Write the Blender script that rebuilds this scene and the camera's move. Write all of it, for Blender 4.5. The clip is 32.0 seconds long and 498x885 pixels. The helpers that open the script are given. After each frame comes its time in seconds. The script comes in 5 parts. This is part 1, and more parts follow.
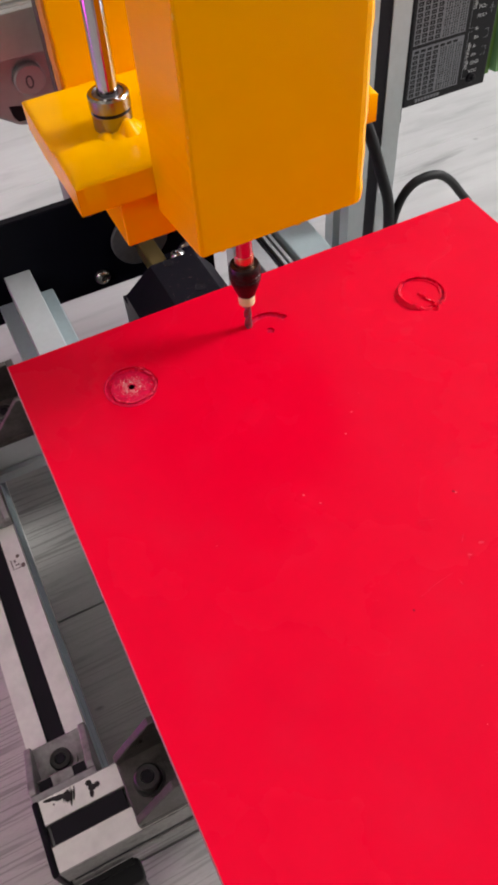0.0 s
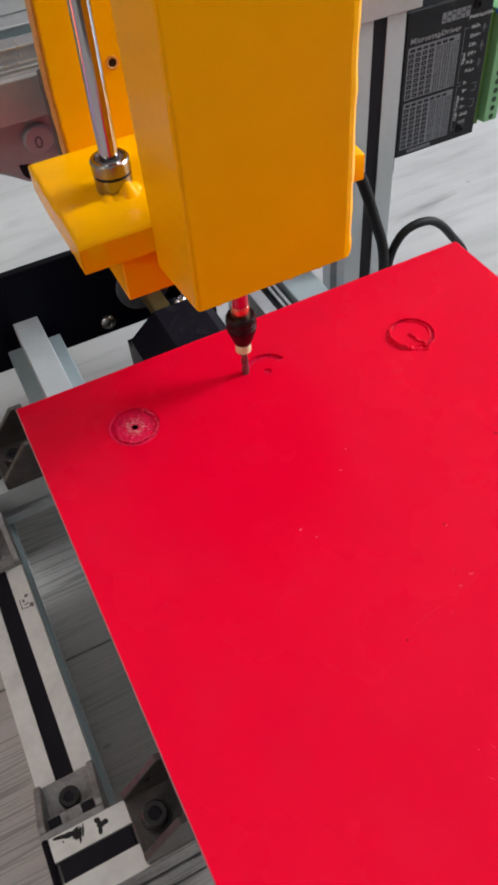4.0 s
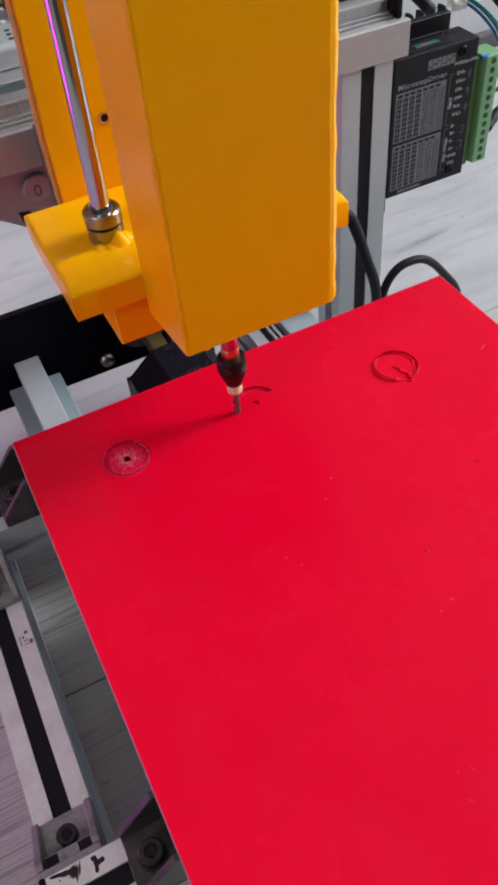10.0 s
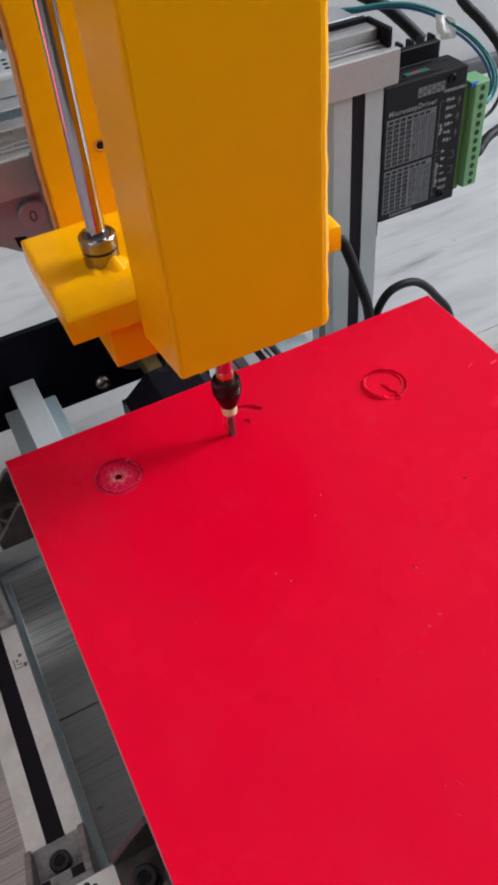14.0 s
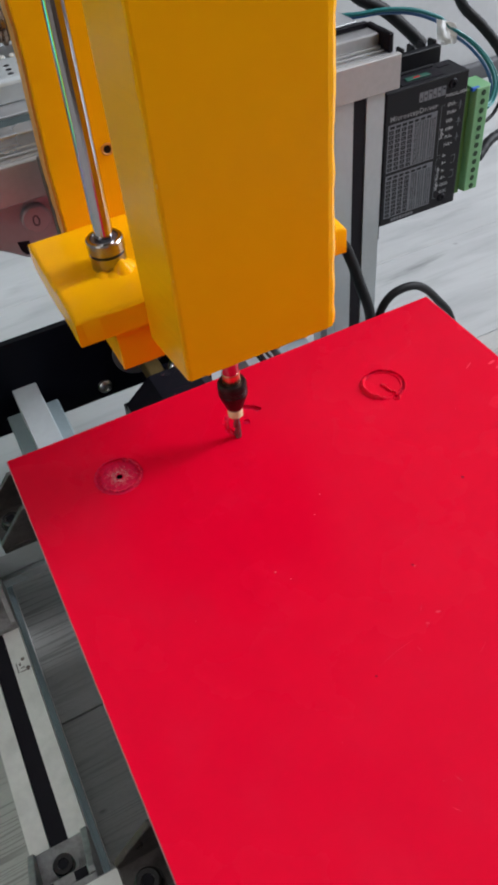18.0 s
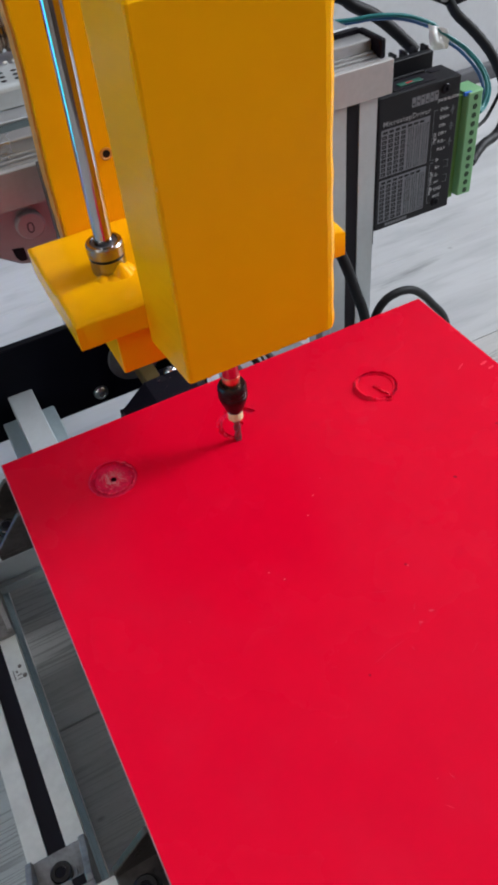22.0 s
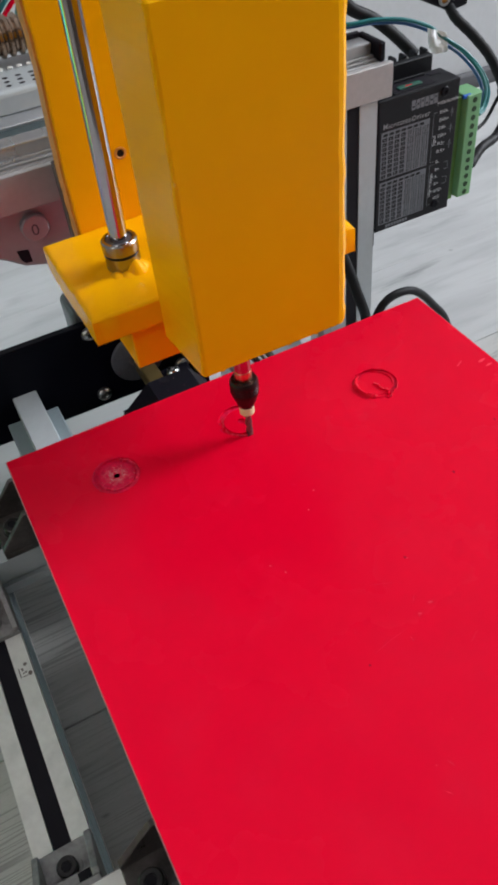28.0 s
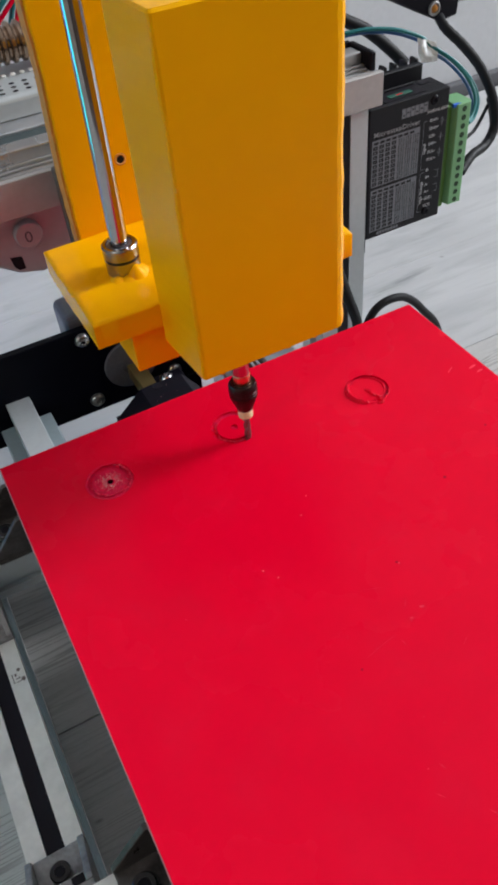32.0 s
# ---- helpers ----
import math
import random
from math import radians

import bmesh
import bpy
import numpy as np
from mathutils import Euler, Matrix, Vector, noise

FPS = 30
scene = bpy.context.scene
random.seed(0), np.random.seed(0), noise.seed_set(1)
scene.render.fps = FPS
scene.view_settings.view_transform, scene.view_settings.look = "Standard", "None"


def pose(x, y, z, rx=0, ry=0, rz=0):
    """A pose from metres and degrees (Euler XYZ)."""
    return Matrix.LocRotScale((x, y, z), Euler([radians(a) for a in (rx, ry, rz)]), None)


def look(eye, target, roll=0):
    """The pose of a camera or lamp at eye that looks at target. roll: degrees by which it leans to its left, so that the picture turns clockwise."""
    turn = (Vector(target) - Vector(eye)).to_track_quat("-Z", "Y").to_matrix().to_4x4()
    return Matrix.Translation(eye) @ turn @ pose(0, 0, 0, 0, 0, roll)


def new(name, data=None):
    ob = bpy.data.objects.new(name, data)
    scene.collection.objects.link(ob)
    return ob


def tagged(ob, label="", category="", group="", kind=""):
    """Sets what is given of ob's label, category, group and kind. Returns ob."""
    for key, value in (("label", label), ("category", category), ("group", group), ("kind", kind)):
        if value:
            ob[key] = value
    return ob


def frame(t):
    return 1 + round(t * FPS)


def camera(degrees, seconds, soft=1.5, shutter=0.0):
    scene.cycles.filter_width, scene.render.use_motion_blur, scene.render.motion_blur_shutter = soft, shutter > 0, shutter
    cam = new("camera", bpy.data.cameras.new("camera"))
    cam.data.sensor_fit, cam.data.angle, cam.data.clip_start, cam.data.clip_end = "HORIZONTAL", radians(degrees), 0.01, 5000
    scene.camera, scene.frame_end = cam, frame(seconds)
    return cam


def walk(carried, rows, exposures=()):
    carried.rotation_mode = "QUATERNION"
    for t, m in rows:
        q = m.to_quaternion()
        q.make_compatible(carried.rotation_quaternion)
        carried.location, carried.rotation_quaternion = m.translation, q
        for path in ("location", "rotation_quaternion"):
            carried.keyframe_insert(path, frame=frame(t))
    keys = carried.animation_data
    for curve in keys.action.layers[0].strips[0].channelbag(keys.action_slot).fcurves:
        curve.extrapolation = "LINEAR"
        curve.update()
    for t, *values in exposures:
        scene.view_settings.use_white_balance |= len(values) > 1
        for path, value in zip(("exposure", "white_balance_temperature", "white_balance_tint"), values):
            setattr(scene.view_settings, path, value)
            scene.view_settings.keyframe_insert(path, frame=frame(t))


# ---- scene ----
import colorsys

# A small home-built milling machine on a laminate table cuts rings into a red
# plastic sheet. Lengths below are millimetres; heights count from the sheet's top.
CAM = [
    (0, 0.0031, -0.2728, 0.4211, 37.566, 2.942, -26.330),
    (0.5, 0.0015, -0.2730, 0.4218, 37.719, 2.925, -26.428),
    (1, 0.0002, -0.2731, 0.4233, 37.872, 2.897, -26.531),
    (1.5, 0.0004, -0.2743, 0.4239, 38.029, 2.909, -26.610),
    (2, 0.0004, -0.2756, 0.4255, 38.265, 2.912, -26.682),
    (2.5, 0.0003, -0.2761, 0.4277, 38.619, 2.948, -26.691),
    (3, -0.0012, -0.2749, 0.4276, 39.001, 3.032, -26.744),
    (3.5, 0.0001, -0.2762, 0.4301, 39.510, 3.262, -26.699),
    (5.5, 0.0070, -0.2783, 0.4381, 40.816, 4.074, -26.817),
    (6, 0.0068, -0.2784, 0.4384, 41.062, 4.018, -26.800),
    (6.5, 0.0061, -0.2788, 0.4388, 41.211, 3.963, -26.812),
    (7, 0.0065, -0.2790, 0.4395, 41.437, 4.026, -26.782),
    (7.5, 0.0074, -0.2790, 0.4395, 41.640, 4.153, -26.718),
    (8, 0.0077, -0.2788, 0.4388, 41.724, 4.244, -26.751),
    (8.5, 0.0076, -0.2806, 0.4396, 41.875, 4.358, -26.803),
    (9, 0.0068, -0.2822, 0.4412, 41.910, 4.363, -26.843),
    (9.5, 0.0064, -0.2821, 0.4417, 41.965, 4.340, -26.828),
    (10, 0.0075, -0.2818, 0.4412, 42.051, 4.244, -26.807),
    (10.5, 0.0062, -0.2808, 0.4416, 42.160, 4.198, -26.780),
    (11, 0.0050, -0.2809, 0.4419, 42.210, 4.231, -26.798),
    (11.5, 0.0066, -0.2834, 0.4425, 42.274, 4.345, -26.840),
    (12, 0.0063, -0.2849, 0.4443, 42.407, 4.292, -26.929),
    (12.5, 0.0058, -0.2839, 0.4441, 42.617, 4.281, -26.946),
    (13, 0.0068, -0.2821, 0.4427, 43.049, 4.355, -26.990),
    (13.5, 0.0090, -0.2823, 0.4421, 43.392, 4.332, -27.082),
    (14, 0.0091, -0.2833, 0.4432, 43.513, 4.252, -27.084),
    (14.5, 0.0083, -0.2843, 0.4440, 43.526, 4.235, -27.124),
    (16.5, 0.0088, -0.2837, 0.4426, 43.489, 4.251, -27.236),
    (17, 0.0091, -0.2828, 0.4425, 43.517, 4.258, -27.210),
    (17.5, 0.0092, -0.2832, 0.4428, 43.685, 4.434, -27.100),
    (18, 0.0080, -0.2835, 0.4440, 43.772, 4.328, -27.099),
    (18.5, 0.0082, -0.2837, 0.4449, 43.810, 4.165, -27.142),
    (19, 0.0087, -0.2838, 0.4441, 43.828, 4.165, -27.176),
    (19.5, 0.0098, -0.2829, 0.4421, 43.938, 4.159, -27.244),
    (20, 0.0093, -0.2814, 0.4424, 44.091, 4.231, -27.229),
    (20.5, 0.0093, -0.2811, 0.4423, 44.177, 4.236, -27.350),
    (21, 0.0090, -0.2833, 0.4432, 44.255, 4.453, -27.442),
    (21.5, 0.0092, -0.2842, 0.4440, 44.228, 4.523, -27.521),
    (22, 0.0088, -0.2845, 0.4435, 44.183, 4.533, -27.526),
    (22.5, 0.0079, -0.2836, 0.4428, 44.162, 4.571, -27.463),
    (23, 0.0073, -0.2827, 0.4421, 44.083, 4.565, -27.488),
    (23.5, 0.0088, -0.2831, 0.4416, 43.997, 4.704, -27.543),
    (24, 0.0084, -0.2843, 0.4427, 43.929, 4.813, -27.604),
    (24.5, 0.0082, -0.2860, 0.4431, 43.975, 4.844, -27.678),
    (25, 0.0078, -0.2864, 0.4436, 44.116, 4.945, -27.664),
    (25.5, 0.0076, -0.2880, 0.4441, 44.263, 4.918, -27.770),
    (27.5, 0.0053, -0.2881, 0.4446, 44.462, 4.818, -27.606),
    (28, 0.0063, -0.2892, 0.4442, 44.546, 4.797, -27.540),
    (28.5, 0.0043, -0.2879, 0.4446, 44.703, 4.622, -27.562),
    (29, 0.0043, -0.2873, 0.4436, 44.845, 4.619, -27.693),
    (29.5, 0.0047, -0.2888, 0.4454, 44.948, 4.564, -27.823),
    (30, 0.0043, -0.2897, 0.4461, 45.042, 4.592, -27.746),
    (30.5, 0.0038, -0.2899, 0.4472, 45.096, 4.495, -27.738),
    (31, 0.0032, -0.2906, 0.4474, 45.078, 4.411, -27.812),
    (31.5, 0.0046, -0.2910, 0.4463, 44.992, 4.405, -27.965),
    (32, 0.0059, -0.2912, 0.4460, 44.930, 4.522, -27.967),
]
cam = camera(35.57, 32.0, soft=3.4)
walk(cam, [(t, pose(x, y, z, a, b, c)) for t, x, y, z, a, b, c in CAM],
     exposures=[(0, 0.03, 6900, 10), (3, -0.04, 6600, 10), (9, -0.17, 6300, 10), (17, -0.21, 6250, 10), (25, -0.22, 6250, 10), (32, -0.22, 6400, 10)])

H = 167.5           # the sheet's top above the table
OMEGA, START, RING = 4.672, 136.66, 10.6     # degrees per second, degrees, mm
HUB = (115.9, -37.9)


def turned(t):
    """How far the head (x) and the sheet (y) have gone at t seconds, in mm."""
    a, a0 = radians(START + OMEGA * t), radians(START)
    return RING * (math.cos(a) - math.cos(a0)), -RING * (math.sin(a) - math.sin(a0))


# ---- light ----
world = bpy.data.worlds.new("sky")
scene.world = world
world.use_nodes = True
wn = world.node_tree.nodes
sky = wn.new("ShaderNodeTexSky")
sky.sky_type, sky.sun_disc, sky.sun_elevation, sky.sun_rotation = "NISHITA", False, radians(35), radians(70)
world.node_tree.links.new(sky.outputs[0], wn["Background"].inputs[0])
wn["Background"].inputs[1].default_value = 0.1


def window_light(name, size_x, size_y, watts, colour, m):
    la = bpy.data.lights.new(name, "AREA")
    la.shape, la.size, la.size_y, la.energy, la.color = "RECTANGLE", size_x, size_y, watts, colour
    ob = new(name, la)
    ob.matrix_world = m
    return ob


# daylight in the east window opening; the second, western lamp is an added fill
window_light("window_light", 1.2, 1.4, 184, (0.95, 0.975, 1.0), look((3.48, -0.40, 2.0), (0.1, -0.05, 0.17)))
window_light("window_light", 0.9, 1.1, 15, (1.0, 0.96, 0.90), look((-2.13, -1.1, 1.85), (0.0, -0.1, 0.1)))

# ---- materials ----
def material(name, colour, rough=0.5, metal=0.0, grain=0.06, scale=60.0, stain=0.08, stain_scale=6.0,
             bump=0.02, bump_scale=300.0, dirt=None, rough_var=0.12, stretch=(1, 1, 1), spec=0.5):
    """A node material with grain, stains, fine relief and uneven gloss, in metres of the object."""
    m = bpy.data.materials.new(name)
    m.use_nodes = True
    nt = m.node_tree
    N, Lk = nt.nodes, nt.links
    b = N["Principled BSDF"]
    b.inputs["Metallic"].default_value = metal
    b.inputs["Specular IOR Level"].default_value = spec
    tc = N.new("ShaderNodeTexCoord")
    mp = N.new("ShaderNodeMapping")
    mp.inputs["Scale"].default_value = stretch
    Lk.new(tc.outputs["Object"], mp.inputs[0])

    def noise_node(sc, detail=4):
        n = N.new("ShaderNodeTexNoise")
        n.inputs["Scale"].default_value, n.inputs["Detail"].default_value = sc, detail
        Lk.new(mp.outputs[0], n.inputs["Vector"])
        return n.outputs["Fac"]

    def ramp(fac, lo, hi):
        r = N.new("ShaderNodeMapRange")
        r.inputs["From Min"].default_value, r.inputs["From Max"].default_value = 0.3, 0.7
        r.inputs["To Min"].default_value, r.inputs["To Max"].default_value = lo, hi
        Lk.new(fac, r.inputs["Value"])
        return r.outputs[0]

    g, s = noise_node(scale), noise_node(stain_scale, 6)
    hs = N.new("ShaderNodeHueSaturation")
    hs.inputs["Color"].default_value = (*colour, 1)
    mul = N.new("ShaderNodeMath")
    mul.operation = "MULTIPLY"
    Lk.new(ramp(g, 1 - grain, 1 + grain), mul.inputs[0])
    Lk.new(ramp(s, 1 - stain, 1 + stain), mul.inputs[1])
    Lk.new(mul.outputs[0], hs.inputs["Value"])
    out = hs.outputs[0]
    if dirt:
        mx = N.new("ShaderNodeMix")
        mx.data_type = "RGBA"
        rr = N.new("ShaderNodeMapRange")
        rr.inputs["From Min"].default_value, rr.inputs["From Max"].default_value = 0.46, 0.80
        rr.interpolation_type = "SMOOTHSTEP"
        rr.inputs["To Max"].default_value = dirt[3]
        Lk.new(noise_node(stain_scale * 2.7, 8), rr.inputs["Value"])
        Lk.new(rr.outputs[0], mx.inputs["Factor"])
        Lk.new(out, mx.inputs[6])
        mx.inputs[7].default_value = (*dirt[:3], 1)
        out = mx.outputs[2]
    Lk.new(out, b.inputs["Base Color"])
    Lk.new(ramp(s, max(rough - rough_var, 0.03), min(rough + rough_var, 1)), b.inputs["Roughness"])
    if bump:
        bp = N.new("ShaderNodeBump")
        bp.inputs["Strength"].default_value, bp.inputs["Distance"].default_value = bump * 5, 0.0004
        Lk.new(noise_node(bump_scale, 3), bp.inputs["Height"])
        Lk.new(bp.outputs[0], b.inputs["Normal"])
    return m


def glancing(m, low, high):
    """Lets the gloss of a paint rise towards glancing angles."""
    N, Lk = m.node_tree.nodes, m.node_tree.links
    lw = N.new("ShaderNodeLayerWeight")
    lw.inputs["Blend"].default_value = 0.5
    pw = N.new("ShaderNodeMath")
    pw.operation = "POWER"
    pw.inputs[1].default_value = 3.0
    Lk.new(lw.outputs["Facing"], pw.inputs[0])
    mr = N.new("ShaderNodeMapRange")
    mr.inputs["To Min"].default_value, mr.inputs["To Max"].default_value = low, high
    Lk.new(pw.outputs[0], mr.inputs["Value"])
    Lk.new(mr.outputs[0], N["Principled BSDF"].inputs["Specular IOR Level"])
    return m


RED = material("red_plastic", (0.74, 0.0, 0.024), 0.25, spec=0.10, grain=0.012, stain=0.02, stain_scale=16, bump=0.004, bump_scale=900, rough_var=0.07, dirt=(0.75, 0.010, 0.045, 0.2))
RED_CUT = material("milled_red_plastic", (0.64, 0.005, 0.055), 0.36, spec=0.14, grain=0.22, scale=700, bump=0.06, bump_scale=1500)
RED_SCUFF = material("scuffed_red_plastic", (0.78, 0.026, 0.060), 0.4, spec=0.15, grain=0.15, scale=500)
RED_BRUISE = material("bruised_red_plastic", (0.80, 0.045, 0.085), 0.45, spec=0.15, grain=0.1, scale=500)
RED_DEEP = material("deep_red_hole", (0.30, 0.002, 0.012), 0.6, spec=0.1, grain=0.4, scale=900)
RED_PALE = material("pale_red_swarf_and_glints", (0.82, 0.035, 0.10), 0.3, spec=0.2, grain=0.2, scale=900, bump=0.05)
RED_SPECK = material("pale_plastic_speck", (0.88, 0.13, 0.17), 0.5, spec=0.2, grain=0.1, scale=900)
RED_DUST = material("milling_dust", (0.66, 0.34, 0.34), 0.9, grain=0.4, scale=1200, bump=0.1, bump_scale=1500)
EDGE = material("pale_sheet_core", (0.38, 0.17, 0.20), 0.4, grain=0.2, scale=250)
YELLOW = glancing(material("yellow_paint", (0.96, 0.45, 0.0), 0.25, spec=0.10, grain=0.01, scale=90, stain=0.02, stain_scale=14, bump=0.01, bump_scale=70, rough_var=0.0), 0.07, 0.25)
YELLOW_DK = material("brushed_yellow_edge", (0.70, 0.31, 0.05), 0.5, grain=0.2, scale=200, bump=0.08)
NICK = material("pale_paint_bead", (0.95, 0.52, 0.02), 0.4, grain=0.1)
STEEL = material("polished_steel", (0.50, 0.49, 0.51), 0.14, metal=1, grain=0.02, bump=0.004, rough_var=0.03, stretch=(1, 1, 0.2))
BEARING = material("bearing_steel", (0.32, 0.31, 0.30), 0.28, metal=1, grain=0.08, bump=0.02)
ALU = material("anodised_aluminium", (0.56, 0.57, 0.60), 0.36, metal=0.75, grain=0.05, scale=300, stain=0.08, stain_scale=20, bump=0.02, dirt=(0.3, 0.3, 0.3, 0.25))
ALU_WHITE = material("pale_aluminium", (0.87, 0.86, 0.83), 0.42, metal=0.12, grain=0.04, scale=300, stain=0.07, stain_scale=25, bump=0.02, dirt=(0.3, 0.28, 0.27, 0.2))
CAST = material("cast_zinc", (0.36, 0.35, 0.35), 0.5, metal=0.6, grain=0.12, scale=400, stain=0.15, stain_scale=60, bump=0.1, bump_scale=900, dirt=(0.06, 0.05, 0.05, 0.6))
DARK_GREY = material("dark_grey_motor_casting", (0.11, 0.11, 0.125), 0.4, metal=0.3, grain=0.1, scale=400, bump=0.04, bump_scale=900)
SATIN = material("satin_grey_aluminium", (0.50, 0.54, 0.56), 0.38, metal=0.25, grain=0.03, scale=300, stain=0.05, stain_scale=25, bump=0.02)
FLANGE = material("blue_grey_anodised_flange", (0.36, 0.44, 0.47), 0.36, metal=0.2, grain=0.04, scale=300, bump=0.02)
COVER = material("brushed_aluminium_cover", (0.46, 0.45, 0.45), 0.42, metal=0.3, grain=0.04, scale=300, stain=0.05, stain_scale=20, bump=0.02)
CAST_SMOOTH = material("smooth_grey_casting", (0.42, 0.39, 0.41), 0.42, metal=0.3, grain=0.03, scale=300, stain=0.05, stain_scale=30, bump=0.02)
CAST_DK = material("dark_cast_bracket", (0.085, 0.073, 0.070), 0.38, metal=0.3, grain=0.2, scale=400, stain=0.3, stain_scale=60, bump=0.1, bump_scale=900, dirt=(0.03, 0.026, 0.025, 0.5))
BLACK_PLATE = material("black_painted_steel", (0.0025, 0.0025, 0.006), spec=0.1, rough=0.35, grain=0.1, stain=0.2, bump=0.02)
BLACK = material("black_plastic", (0.006, 0.005, 0.009), spec=0.13, rough=0.45, grain=0.1, bump=0.05, bump_scale=900)
SCREW = material("black_oxide_screw", (0.035, 0.032, 0.033), 0.34, metal=0.5, grain=0.15, scale=600, bump=0.05, bump_scale=1200)
BLOCK = material("black_anodised_block", (0.006, 0.005, 0.010), 0.4, spec=0.14, grain=0.15, scale=500, bump=0.05, bump_scale=900)
BLACK_RUB = material("black_rubber", (0.012, 0.012, 0.014), spec=0.22, rough=0.55, grain=0.1, bump=0.05)
SLOT = material("black_slot_strip", (0.011, 0.009, 0.014), spec=0.18, rough=0.5, grain=0.1)
DRIVER = material("black_driver_case", (0.0095, 0.0095, 0.0125), 0.5, metal=0.0, spec=0.25, grain=0.12, scale=700, bump=0.06, bump_scale=1500)
PRINT = material("grey_print", (0.18, 0.19, 0.215), 0.6, grain=0.1, scale=900)
PRINT_MID = material("grey_title_print", (0.32, 0.33, 0.35), 0.6, grain=0.1, scale=900)
PRINT_LIGHT = material("pale_grey_print", (0.44, 0.45, 0.47), 0.6, grain=0.1, scale=900)
GREEN = material("green_terminal_plastic", (0.19, 0.42, 0.20), 0.45, grain=0.05, bump=0.02)
GREEN_DK = material("terminal_shadow_side", (0.09, 0.22, 0.03), 0.5)
GREEN_HOLE = material("deep_green_hole", (0.015, 0.05, 0.018), 0.6)
BLUE = material("blue_plug", (0.01, 0.12, 0.6), 0.4)
BRASS = material("brass", (0.52, 0.38, 0.15), 0.35, metal=0.9, grain=0.1)
COPPER = material("copper_coupling", (0.72, 0.45, 0.28), 0.25, metal=1, grain=0.05)
CREAM = material("cream_collet", (0.74, 0.74, 0.45), 0.4, metal=0.1)
CARBIDE = material("carbide_bit", (0.22, 0.18, 0.2), 0.35, metal=0.8, grain=0.2, scale=800)
CHUCK = material("black_oxide_chuck", (0.02, 0.015, 0.017), 0.3, metal=0.6, grain=0.1, bump=0.04, bump_scale=1200)
GUIDE = material("guide_steel", (0.56, 0.56, 0.57), 0.3, metal=0.85, grain=0.05, scale=300, bump=0.02)
TEAL_STRIP = material("dark_teal_rubber_strip", (0.055, 0.075, 0.08), 0.5, spec=0.2, grain=0.1, scale=300)
BRONZE = material("bronze_screw", (0.34, 0.25, 0.19), 0.22, metal=0.9, grain=0.25, scale=150)
# two unseen walls: the dark one holds back fill, the beige one bounces it
WALL_DIM = material("unseen_dark_wall", (0.15, 0.12, 0.10), 0.85, grain=0.04, scale=120, stain=0.05, stain_scale=2, bump=0.05, bump_scale=250)
WALL_BEIGE = material("unseen_bounce_wall", (0.42, 0.37, 0.32), 0.85, grain=0.04, scale=120, stain=0.05, stain_scale=2, bump=0.05, bump_scale=250)
WALL = material("wall_paint", (0.53, 0.535, 0.55), 0.8, grain=0.03, scale=120, stain=0.05, stain_scale=2, bump=0.05, bump_scale=250)
CEIL = material("ceiling_paint", (0.84, 0.84, 0.83), 0.85, grain=0.02)
FLOOR = material("floor_boards", (0.13, 0.095, 0.07), 0.5, grain=0.2, scale=8, stretch=(1, 12, 1))
SKIRT = material("dark_skirting", (0.10, 0.10, 0.11), 0.6, grain=0.1)
TAPE = material("white_tape", (0.92, 0.93, 0.94), 0.4, grain=0.05)
TEAL = material("teal_wire", (0.01, 0.16, 0.17), 0.4, grain=0.05)
BLUE_W = material("blue_wire", (0.03, 0.12, 0.3), 0.4, grain=0.05)
MARKER = material("black_ink", (0.015, 0.013, 0.013), 0.7, grain=0.2)
WORN_INK = material("worn_grey_ink", (0.16, 0.13, 0.12), 0.7, grain=0.5, scale=900)
PCB = material("circuit_board", (0.01, 0.09, 0.06), 0.5)
AMBER = material("amber_lens", (0.42, 0.17, 0.03), 0.1, grain=0.02)
TABLE = bpy.data.materials.new("white_washed_ridged_laminate")
TABLE_SMOOTH = bpy.data.materials.new("white_washed_smooth_laminate")


